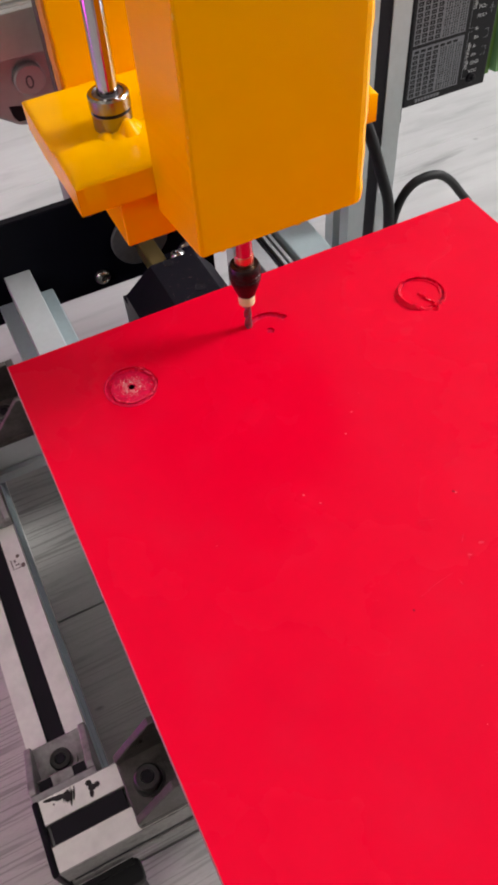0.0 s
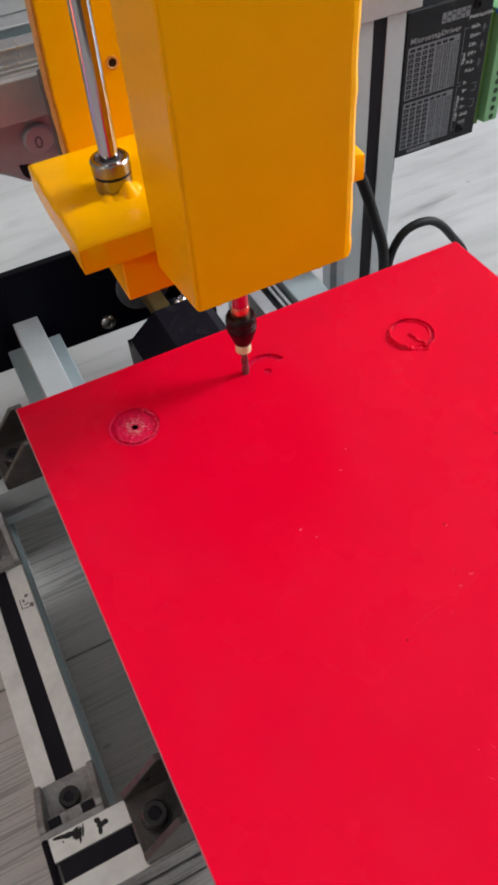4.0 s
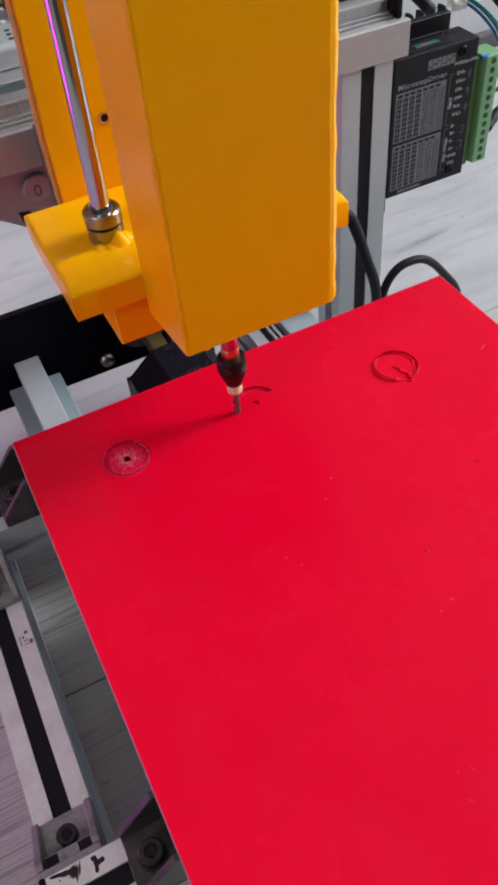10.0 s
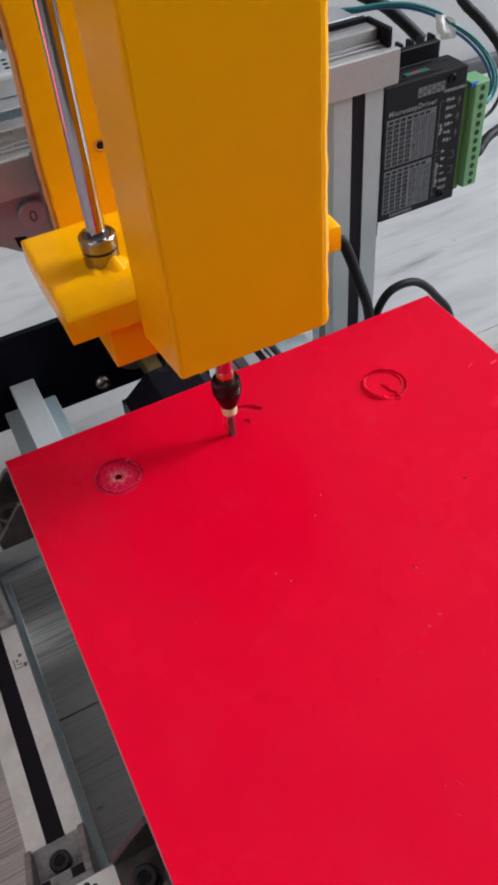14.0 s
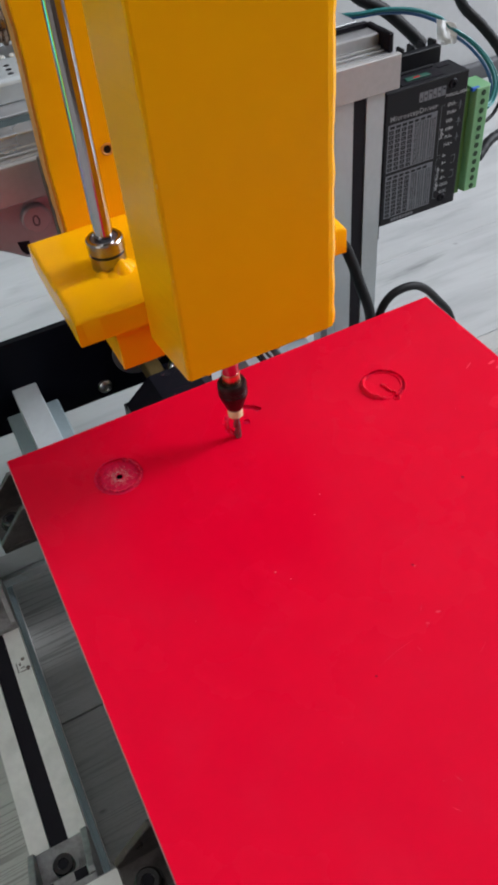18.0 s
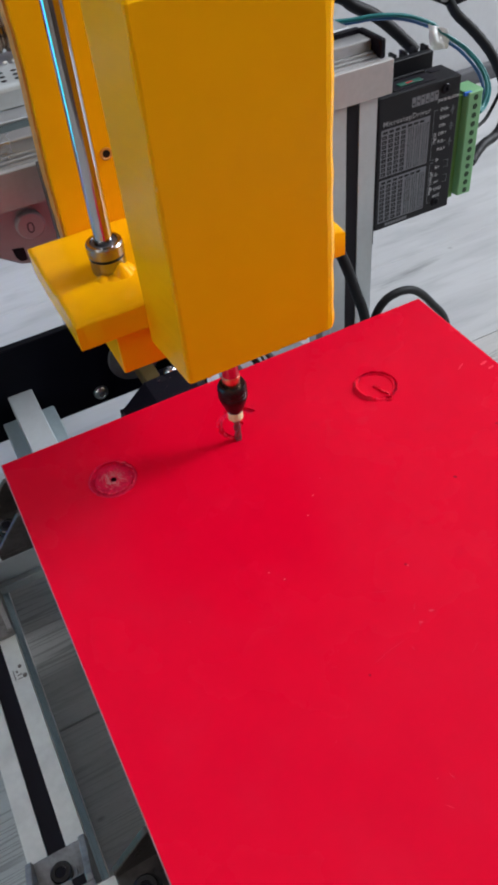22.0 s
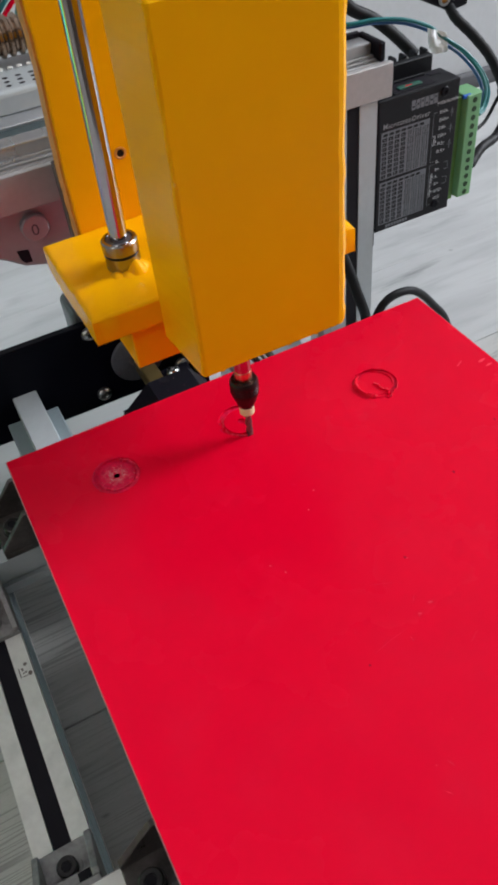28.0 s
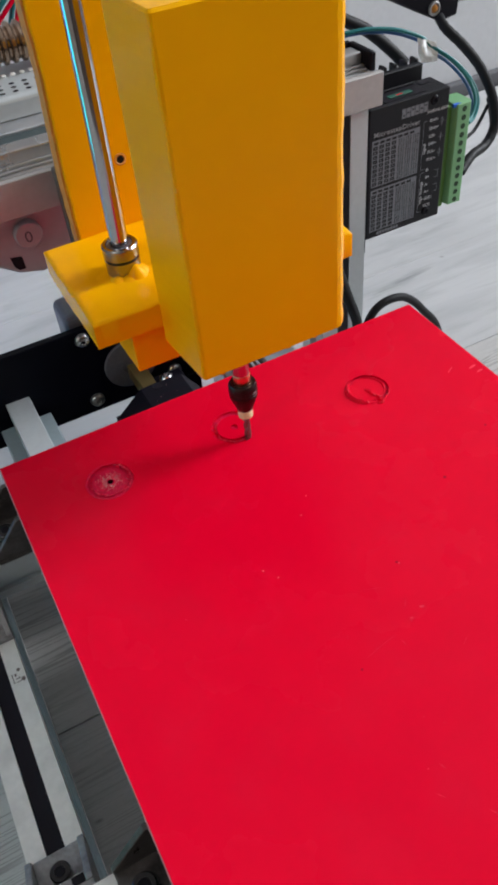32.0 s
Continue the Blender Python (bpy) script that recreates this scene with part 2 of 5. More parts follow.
def laminate(m, tones, ridges, streaks, fine, knots=()):
    """Grey-white wood-look boards: long streaks, faint knots, fine pores along the x axis."""
    m.use_nodes = True
    nt = m.node_tree
    N, Lk = nt.nodes, nt.links
    b = N["Principled BSDF"]
    tc = N.new("ShaderNodeTexCoord")

    def layer(scale, stretch, detail, dist=0.0):
        mp = N.new("ShaderNodeMapping")
        mp.inputs["Scale"].default_value = stretch
        Lk.new(tc.outputs["Object"], mp.inputs[0])
        n = N.new("ShaderNodeTexNoise")
        n.inputs["Scale"].default_value, n.inputs["Detail"].default_value = scale, detail
        n.inputs["Distortion"].default_value = dist
        Lk.new(mp.outputs[0], n.inputs["Vector"])
        return n.outputs["Fac"]

    def ramp(fac, lo, hi, dark, light):
        r = N.new("ShaderNodeValToRGB")
        e = r.color_ramp.elements
        e[0].position, e[0].color = lo, (*dark, 1)
        e[1].position, e[1].color = hi, (*light, 1)
        Lk.new(fac, r.inputs[0])
        return r.outputs[0]

    def times(a, c, fac):
        mx = N.new("ShaderNodeMix")
        mx.data_type, mx.blend_type = "RGBA", "MULTIPLY"
        if isinstance(fac, float):
            mx.inputs["Factor"].default_value = fac
        else:
            Lk.new(fac, mx.inputs["Factor"])
        Lk.new(a, mx.inputs[6])
        Lk.new(c, mx.inputs[7])
        return mx.outputs[2]

    # broad tone, soft long streaks, then ridged grain lines in patches
    base = ramp(layer(4, (1, 4, 1), 5, 0.8), 0.34, 0.64, *tones)
    base = times(base, ramp(layer(9, (1, 7, 1), 4, 0.7), 0.30, 0.52, (0.74, 0.745, 0.75), (1, 1, 1)), streaks)
    base = times(base, ramp(layer(26, (1, 16, 1), 5, 0.6), 0.30, 0.50, (0.84, 0.84, 0.84), (1, 1, 1)), fine)
    if ridges:
        rings = N.new("ShaderNodeMath")
        rings.operation = "MULTIPLY"
        Lk.new(layer(2.6, (1, 30, 1), 2, 0.05), rings.inputs[0])
        rings.inputs[1].default_value = 78.0
        w = N.new("ShaderNodeMath")
        w.operation = "SINE"
        Lk.new(rings.outputs[0], w.inputs[0])
        patch = N.new("ShaderNodeMapRange")
        patch.inputs["From Min"].default_value, patch.inputs["From Max"].default_value = 0.40, 0.58
        patch.inputs["To Min"].default_value, patch.inputs["To Max"].default_value = 0.10, ridges
        Lk.new(layer(11, (1, 2.4, 1), 3, 0.5), patch.inputs["Value"])
        lines = N.new("ShaderNodeMapRange")
        lines.inputs["From Min"].default_value = -1.0
        Lk.new(w.outputs[0], lines.inputs["Value"])
        base = times(base, ramp(lines.outputs[0], 0.0, 0.42, (0.56, 0.55, 0.54), (1, 1, 1)), patch.outputs[0])
        base = times(base, ramp(layer(260, (1, 9, 1), 3), 0.36, 0.52, (0.86, 0.855, 0.85), (1, 1, 1)), 0.7)
    for cx, cy, rx, ry, depth, lean in knots:
        # a dark knot drawn out along the board
        shift, mp = N.new("ShaderNodeVectorMath"), N.new("ShaderNodeMapping")
        shift.inputs[1].default_value = (-cx, -cy, 0)
        Lk.new(tc.outputs["Object"], shift.inputs[0])
        turn = N.new("ShaderNodeMapping")
        turn.inputs["Rotation"].default_value = (0, 0, radians(-lean))
        Lk.new(shift.outputs[0], turn.inputs[0])
        mp.inputs["Scale"].default_value = (1 / rx, 1 / ry, 0)
        Lk.new(turn.outputs[0], mp.inputs[0])
        ln = N.new("ShaderNodeVectorMath")
        ln.operation = "LENGTH"
        Lk.new(mp.outputs[0], ln.inputs[0])
        add = N.new("ShaderNodeMath")
        add.operation = "MULTIPLY_ADD"
        Lk.new(layer(45, (1, 7, 1), 4, 0.6), add.inputs[0])
        add.inputs[1].default_value = 1.6
        Lk.new(ln.outputs["Value"], add.inputs[2])
        fade = N.new("ShaderNodeMapRange")
        fade.interpolation_type = "SMOOTHSTEP"
        fade.inputs["From Min"].default_value, fade.inputs["From Max"].default_value = 0.75, 1.75
        fade.inputs["To Min"].default_value, fade.inputs["To Max"].default_value = depth, 0.0
        Lk.new(add.outputs[0], fade.inputs["Value"])
        base = times(base, ramp(layer(90, (1, 12, 1), 3), 0.3, 0.6, (0.32, 0.315, 0.31), (0.55, 0.55, 0.55)), fade.outputs[0])
    oi = N.new("ShaderNodeObjectInfo")
    hs = N.new("ShaderNodeHueSaturation")
    mr = N.new("ShaderNodeMapRange")
    mr.inputs["To Min"].default_value, mr.inputs["To Max"].default_value = 0.95, 1.03
    Lk.new(oi.outputs["Random"], mr.inputs["Value"])
    Lk.new(mr.outputs[0], hs.inputs["Value"])
    Lk.new(base, hs.inputs["Color"])
    Lk.new(hs.outputs[0], b.inputs["Base Color"])
    b.inputs["Roughness"].default_value = 0.42
    bp = N.new("ShaderNodeBump")
    bp.inputs["Strength"].default_value, bp.inputs["Distance"].default_value = 0.25, 0.0005
    Lk.new(layer(60, (1, 20, 1), 3), bp.inputs["Height"])
    Lk.new(bp.outputs[0], b.inputs["Normal"])


laminate(TABLE, ((0.46, 0.455, 0.445), (0.55, 0.545, 0.53)), 0.8, 0.5, 0.3, ((-0.176, -0.098, 0.004, 0.002, 0.8, 0),))
laminate(TABLE_SMOOTH, ((0.43, 0.435, 0.44), (0.505, 0.51, 0.515)), 0.0, 0.6, 0.3,
         ((0.272, 0.239, 0.055, 0.0085, 0.75, 9), (0.33, 0.251, 0.004, 0.003, 0.7, 0), (0.36, 0.30, 0.07, 0.006, 0.3, 6), (0.13, 0.30, 0.06, 0.005, 0.3, 6)))


def glow(name, colour, power):
    m = bpy.data.materials.new(name)
    m.use_nodes = True
    b = m.node_tree.nodes["Principled BSDF"]
    b.inputs["Base Color"].default_value = (0.02, 0.02, 0.02, 1)
    b.inputs["Emission Color"].default_value = (*colour, 1)
    b.inputs["Emission Strength"].default_value = power
    return m


# ---- mesh helpers (millimetres) ----
ORIGIN = {}


def thing(name, x, y, z, label, category, group="", kind=""):
    """An empty at the base of a thing."""
    ob = new(name)
    ob.empty_display_size = 0.01
    ob.location = (x / 1000, y / 1000, (z + H) / 1000)
    ORIGIN[ob.name] = Vector((x, y, z))
    return tagged(ob, label, category, group, kind)


def part(name, bm, mat, parent=None, label="", smooth=False):
    me = bpy.data.meshes.new(name)
    o = ORIGIN[parent.name] if parent else Vector((0, 0, 0))
    for v in bm.verts:
        v.co = (v.co - o) / 1000
        if not parent:
            v.co.z += H / 1000
    bmesh.ops.recalc_face_normals(bm, faces=bm.faces[:])
    if smooth:
        for f in bm.faces:
            f.smooth = True
        for e in bm.edges:
            if len(e.link_faces) == 2 and e.calc_face_angle(0) > radians(38):
                e.smooth = False
    bm.to_mesh(me)
    bm.free()
    me.materials.append(mat)
    ob = new(name, me)
    if parent:
        ob.parent = parent
        ORIGIN[ob.name] = o
    if label:
        ob["label"] = label
    return ob


def bx(x0, x1, y0, y1, z0, z1, bev=0.4, seg=1, bm=None):
    own = bmesh.new()
    bmesh.ops.create_cube(own, size=1)
    for v in own.verts:
        v.co = Vector((x0 + (v.co.x + 0.5) * (x1 - x0), y0 + (v.co.y + 0.5) * (y1 - y0), z0 + (v.co.z + 0.5) * (z1 - z0)))
    if bev:
        bmesh.ops.bevel(own, geom=own.edges[:], offset=bev, segments=seg, affect="EDGES", profile=0.5)
    return join(bm, own)


def join(bm, own):
    if bm is None:
        return own
    me = bpy.data.meshes.new("tmp")
    own.to_mesh(me)
    own.free()
    bm.from_mesh(me)
    bpy.data.meshes.remove(me)
    return bm


def prism(pts, axis, a0, a1, bev=0.0, bm=None, seg=1):
    """A polygon drawn across an axis (x: y,z; y: x,z; z: x,y), extruded from a0 to a1."""
    own = bmesh.new()

    def at(p, a):
        return {"x": (a, p[0], p[1]), "y": (p[0], a, p[1]), "z": (p[0], p[1], a)}[axis]

    lo, hi = [own.verts.new(at(p, a0)) for p in pts], [own.verts.new(at(p, a1)) for p in pts]
    own.faces.new(lo)
    own.faces.new(hi[::-1])
    for i in range(len(pts)):
        j = (i + 1) % len(pts)
        own.faces.new((lo[i], hi[i], hi[j], lo[j]))
    if bev:
        bmesh.ops.recalc_face_normals(own, faces=own.faces[:])
        bmesh.ops.bevel(own, geom=own.edges[:], offset=bev, segments=seg, affect="EDGES", profile=0.5)
    return join(bm, own)


def lathe(axis_point, profile, seg=32, axis="z", bm=None):
    """A profile of (radius, height) turned round an axis through a point."""
    own = bmesh.new()
    c = Vector(axis_point)
    rings = []
    for r, h in profile:
        ring = []
        for k in range(seg):
            a = 2 * math.pi * k / seg
            u, v = r * math.cos(a), r * math.sin(a)
            ring.append(own.verts.new(c + Vector({"z": (u, v, h), "x": (h, u, v), "y": (u, h, v)}[axis])))
        rings.append(ring)
    for p, q in zip(rings, rings[1:]):
        for k in range(seg):
            own.faces.new((p[k], p[(k + 1) % seg], q[(k + 1) % seg], q[k]))
    own.faces.new(rings[0])
    own.faces.new(rings[-1][::-1])
    return join(bm, own)


def smooth_path(pts, n=10):
    """Catmull-Rom through the points."""
    P = [Vector(p) for p in pts]
    P = [2 * P[0] - P[1]] + P + [2 * P[-1] - P[-2]]
    out = []
    for i in range(1, len(P) - 2):
        for k in range(n):
            t = k / n
            a, b, c, d = P[i - 1:i + 3]
            out.append(0.5 * (2 * b + (c - a) * t + (2 * a - 5 * b + 4 * c - d) * t * t + (3 * b - a - 3 * c + d) * t ** 3))
    out.append(P[-2])
    return out


def tube(pts, r, seg=12, n=10, bm=None, ripple=0.0):
    own = bmesh.new()
    path = smooth_path(pts, n)
    up = Vector((0.3, 0.2, 1)).normalized()
    rings = []
    for i, p in enumerate(path):
        d = (path[min(i + 1, len(path) - 1)] - path[max(i - 1, 0)]).normalized()
        u = d.cross(up)
        if u.length < 1e-3:
            u = d.cross(Vector((1, 0, 0)))
        u.normalize()
        v = d.cross(u)
        rr = r * (1 + ripple * math.sin(i * 1.7))
        rings.append([own.verts.new(p + rr * (math.cos(a) * u + math.sin(a) * v)) for a in [2 * math.pi * k / seg for k in range(seg)]])
    for p, q in zip(rings, rings[1:]):
        for k in range(seg):
            own.faces.new((p[k], p[(k + 1) % seg], q[(k + 1) % seg], q[k]))
    own.faces.new(rings[0])
    own.faces.new(rings[-1][::-1])
    return join(bm, own)


def slot_profile(u0, u1, v0, v1, slots, w=8.4, d=7.0):
    """Outline of a slotted aluminium profile; slots: which of 'l', 'r', 'b', 't' are open."""
    cu, cv, h = (u0 + u1) / 2, (v0 + v1) / 2, w / 2
    pts = [(u0, v0)]
    if "b" in slots:
        pts += [(cu - h, v0), (cu - h, v0 + d), (cu + h, v0 + d), (cu + h, v0)]
    pts.append((u1, v0))
    if "r" in slots:
        pts += [(u1, cv - h), (u1 - d, cv - h), (u1 - d, cv + h), (u1, cv + h)]
    pts.append((u1, v1))
    if "t" in slots:
        pts += [(cu + h, v1), (cu + h, v1 - d), (cu - h, v1 - d), (cu - h, v1)]
    pts.append((u0, v1))
    if "l" in slots:
        pts += [(u0, cv + h), (u0 + d, cv + h), (u0 + d, cv - h), (u0, cv - h)]
    return pts


def socket_screw(name, parent, x, y, z, r, h, axis="z", sign=1, mat=None):
    """A cap screw with a socket in its head."""
    b = r * 0.52
    prof = [(r * 0.96, 0), (r, 0.3 * sign), (r, (h - 0.6) * sign), (r * 0.88, h * sign), (b, h * sign), (b * 0.95, 0.45 * h * sign), (0.02, 0.45 * h * sign)]
    scr = part(name, lathe((x, y, z), prof, 24, axis), mat or SCREW, parent, "", True)
    if axis == "z":
        part("hex_socket", lathe((x, y, z), [(b * 0.98, 0.98 * h), (b * 0.98, 0.5 * h), (0.02, 0.5 * h)], 6), SLOT, parent, "dark hexagon socket")
    return scr


def lettering(name, text, size, mat, parent, m):
    """Flat built-in-font lettering as a mesh, posed by m (metres, in the parent's space)."""
    cu = bpy.data.curves.new("tmp", "FONT")
    cu.body, cu.size, cu.extrude, cu.resolution_u = text, size / 1000, 0.00006, 2
    cu.offset = 0.00003
    cu.space_character = 1.12 if len(text) > 12 else 1.0
    tmp = new("tmp", cu)
    me = bpy.data.meshes.new_from_object(tmp.evaluated_get(bpy.context.evaluated_depsgraph_get()))
    bpy.data.objects.remove(tmp)
    bpy.data.curves.remove(cu)
    me.materials.clear()
    me.materials.append(mat)
    me.name = name
    ob = new(name, me)
    ob.parent = parent
    ob.matrix_basis = m
    return ob


# ---- room ----
def room():
    z0, z1 = -930, 2650
    x0, x1, y0, y1 = -2200, 3550, -2600, 575
    f = bx(x0 - 200, x1 + 200, y0 - 200, y1 + 200, z0 - 60, z0, 0)
    tagged(part("floor", f, FLOOR), "brown wooden floor of the room", "floor", kind="structure")
    c = bx(x0 - 200, x1 + 200, y0 - 200, y1 + 200, z1, z1 + 60, 0)
    tagged(part("ceiling", c, CEIL), "plain white ceiling", "ceiling", kind="structure")
    tagged(part("wall_north", bx(x0 - 200, x1 + 200, y1, y1 + 120, z0, z1, 0), WALL), "plain pale grey painted wall behind the table", "wall", kind="structure")
    # the south wall is unseen, kept dark to limit light on the fronts
    tagged(part("wall_south", bx(x0 - 120, x1 + 120, y0 - 120, y0, z0, z1, 0), WALL_DIM), "unseen dark brown wall, added to hold back fill light", "wall", kind="structure")

    def holed(name, mat, a0, a1, w0, w1, h0, h1):
        bm = bmesh.new()
        for (p0, p1, q0, q1) in ((y0, w0, z0, z1), (w1, y1, z0, z1), (w0, w1, z0, h0), (w0, w1, h1, z1)):
            bx(a0, a1, p0, p1, q0, q1, 0, 1, bm)
        tagged(part(name, bm, mat), "plain painted wall with an opening for a lamp", "wall", kind="structure")

    holed("wall_east", WALL, x1, x1 + 120, -1030, 230, 1080, 2590)
    # unseen west wall; its opening is made up to hold the fill lamp
    holed("wall_west", WALL_BEIGE, x0 - 120, x0, -1560, -640, 1120, 2250)
    tagged(part("trim", bx(300, x1, y1 - 12, y1, -H - 60, -149, 3, 2), SKIRT), "dark grey wall trim behind the table", "trim", kind="structure")
    tagged(part("baseboard", bx(x0, x1, y1 - 14, y1, z0, z0 + 90, 2), SKIRT), "dark skirting board along the wall", "baseboard", kind="structure")


room()


# ---- table ----
def table():
    t = thing("table", 150, 0, -H, "white-washed grey wood-look laminate table top", "table")
    x0, x1, edges = -1040, 1150, [-760, -620, -470, -315, -178, -38.5, 121, 262, 400, 558]
    for a, b in zip(edges, edges[1:]):
        part("plank", bx(x0, x1, a + (0.5 if a < 100 else 0.12), b - (0.5 if a < 100 else 0.12), -H - 18, -H, 0.35), TABLE if a < 100 else TABLE_SMOOTH, t)
    part("underframe", bx(x0 + 60, x1 - 60, edges[0] + 40, edges[-1] - 40, -H - 60, -H - 18.2, 1), ALU, t)
    for x in (x0 + 80, x1 - 130):
        for y in (edges[0] + 60, edges[-1] - 110):
            part("leg", bx(x, x + 50, y, y + 50, -930, -H - 60, 2), ALU, t)


table()


# ---- frame ----
def rail_module(x0, x1, y0, y1):
    """A tall slotted profile along y with a black strip in its top slot."""
    r = thing("side_rail", (x0 + x1) / 2, (y0 + y1) / 2, -H, "pale aluminium side rail with a black slot strip, on the table", "rail")
    part("profile", prism(slot_profile(x0, x1, -H, -113, "tlr", 9.2, 3), "y", y0, y1), ALU_WHITE, r)
    part("slot_strip", bx((x0 + x1) / 2 - 4.5, (x0 + x1) / 2 + 4.5, y0 + 0.5, y1 - 0.5, -115.6, -113.9, 0.2), SLOT, r, "black plastic slot strip")
    part("side_flange", bx(x1 + 0.1, x1 + 2.6, y0, y1, -131, -128.5, 0.3), FLANGE, r)
    part("side_flange", bx(x1 + 0.1, x1 + 1.4, y0, y1, -121, -119.5, 0.3), FLANGE, r)
    return r


def gusset(x, y, z, along, rise, wide, mat, label, up="x", hand=1):
    """A cast corner bracket: a base with a slotted seat, an upright wall and two triangular cheeks.
    It lies on z; its wall rises at `x` and its base runs the way of hand along the axis `up`."""
    g = thing("corner_bracket", x, y, z, label, "bracket", "corner brackets of the frame")
    w, t = wide / 2, 3.2

    def q(u, v, h):
        return (x + hand * u, y + v, z + h) if up == "x" else (x + v, y + hand * u, z + h)

    def block(u0, u1, v0, v1, h0, h1, bev=0.5):
        p0, p1 = q(u0, v0, h0), q(u1, v1, h1)
        return bx(min(p0[0], p1[0]), max(p0[0], p1[0]), min(p0[1], p1[1]), max(p0[1], p1[1]), z + h0, z + h1, bev)

    part("base", block(0, along, -w, w, 0, 4), mat, g)
    part("upright", block(0, 4, -w, w, 4.02, rise), mat, g)
    for s in (-1, 1):
        own = bmesh.new()
        tri = [(4.02, 4.02), (along, 4.02), (along, 7.5), (7, rise), (4.02, rise)]
        lo = [own.verts.new(q(u, s * w, h)) for u, h in tri]
        hi = [own.verts.new(q(u, s * (w - t), h)) for u, h in tri]
        own.faces.new(lo)
        own.faces.new(hi[::-1])
        for i in range(5):
            j = (i + 1) % 5
            own.faces.new((lo[i], hi[i], hi[j], lo[j]))
        bmesh.ops.recalc_face_normals(own, faces=own.faces[:])
        bmesh.ops.bevel(own, geom=own.edges[:], offset=0.4, segments=1, affect="EDGES")
        part("cheek", own, mat, g)
    if mat is CAST:
        part("lip", block(4.1, 10.5, -w + t + 0.2, w - t - 0.2, 12, 20), mat, g)
        for v in (-1, 1):
            part("lip_slot", block(4.9, 9.8, v * (w - t - 3.7) - 2.9, v * (w - t - 3.7) + 2.9, 20.05, 20.3, 0), SLOT, g, "dark slot in the lip")
    p = q(along - 10.2 if up == "x" else along * 0.62, 0, 4)
    part("washer", lathe((p[0], p[1], p[2] + 0.02), [(6.6, 0), (6.6, 1), (3, 1), (3, 0.2)], 24), SCREW if mat is CAST_DK else mat, g, "", True)
    socket_screw("screw", g, p[0], p[1], p[2] + 1.0, 4.9 if mat is CAST else 5.5, 4.8)
    return g


left_rail = rail_module(-59.3, -31.2, -152, 140)
for cx, cy in ((-34.4, -20.6), (-33.2, -27.6)):
    bm = bmesh.new()
    bm.faces.new([bm.verts.new((cx + random.uniform(0.5, 1.5) * math.cos(k * 0.785), cy + random.uniform(0.5, 1.8) * math.sin(k * 0.785), -112.92)) for k in range(8)])
    part("ink_smudge", bm, WORN_INK, left_rail, "dark smudge")
for u, v, w, l in ((-38.8, -22.0, 0.5, 6.5), (-37.4, -28.0, 3.4, 0.5), (-37.2, -22.6, 1.0, 1.8), (-35.4, -25.2, 0.6, 1.4), (-37.0, -25.8, 1.4, 0.6)):
    part("ink_smudge", bx(u, u + w, v - l, v, -112.99, -112.93, 0), WORN_INK, left_rail, "worn grey ink mark")
rail_module(262, 290, -152, 92)


def cross_beam(name, x0, x1, y0, y1, label, capped):
    b = thing(name, (x0 + x1) / 2, (y0 + y1) / 2, -113, label, "beam", "cross beams of the frame")
    outline = slot_profile(y0, y1, -113, -84.5, "t", 8.6, 3.5) + [(y0, -100.6), (y0 + 3.5, -100.6), (y0 + 3.5, -106.4), (y0, -106.4)]
    # the front beam's body is darker: shade on its front is in the colour
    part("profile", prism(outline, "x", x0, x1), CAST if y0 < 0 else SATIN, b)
    cy = (y0 + y1) / 2
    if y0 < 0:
        # paler skins on top carry the light falling there as colour
        part("lit_tone_top", bx(x0 + 0.1, x1, y0 + 0.4, cy - 4.6, -84.48, -84.28, 0), ALU_WHITE, b, "pale top face, its brighter light put into the colour")
        part("lit_tone_top", bx(x0 + 0.1, x1, cy + 4.6, y1 - 0.4, -84.48, -84.28, 0), ALU_WHITE, b, "pale top face, its brighter light put into the colour")
    part("slot_strip", bx(x0 + 1.5, -23.0, cy - 4.2, cy + 4.2, -88.2, -84.9, 0.3), SLOT, b, "black plastic slot strip")
    if y0 < 0:
        part("slot_strip", bx(x0 + 1.5, x1, y0 + 0.6, y0 + 3.4, -106.3, -100.7, 0.3), SLOT, b, "black plastic slot strip")
    if capped:
        part("end_cap", bx(x0 - 3, x0 - 0.05, y0 - 0.4, y1 + 0.4, -113.6, -84, 1.0, 2), BLACK, b, "black plastic end cap")
    return b


front_beam = cross_beam("cross_beam", -56, 290, -186.8, -157, "pale aluminium front cross beam with ink blots", True)
# two blots of ink on the front beam: a feathered wedge and a clover
def blot(lobes):
    bm = bmesh.new()
    for i, (x, y, a, b, turn) in enumerate(lobes):
        c, w, n = math.cos(radians(turn)), math.sin(radians(turn)), 14
        pts = [(a * math.cos(k * 2 * math.pi / n) * random.uniform(0.88, 1.1), b * math.sin(k * 2 * math.pi / n) * random.uniform(0.88, 1.1)) for k in range(n)]
        bm.faces.new([bm.verts.new((x + u * c - v * w, y + u * w + v * c, -84.22 + i * 0.012)) for u, v in pts])
    part("ink_blot", bm, MARKER, front_beam, "smeared black ink blot")


wedge = [(-50.6, -158.9, 4.0, 0.8, -9), (-47.4, -159.6, 2.6, 1.2, -8), (-44.4, -160.6, 1.5, 2.4, -12), (-43.0, -162.0, 0.5, 3.4, -16)]
wedge += [(-45.8 + 0.85 * k, -160.4 - 0.15 * k, 0.22 + 0.1 * (k % 3), 2.0 + 0.45 * (k % 4), -18) for k in range(6)]
blot(wedge + [(-50.3, -161.3, 0.3, 0.5, 0), (-40.9, -158.9, 0.25, 1.1, -18)])
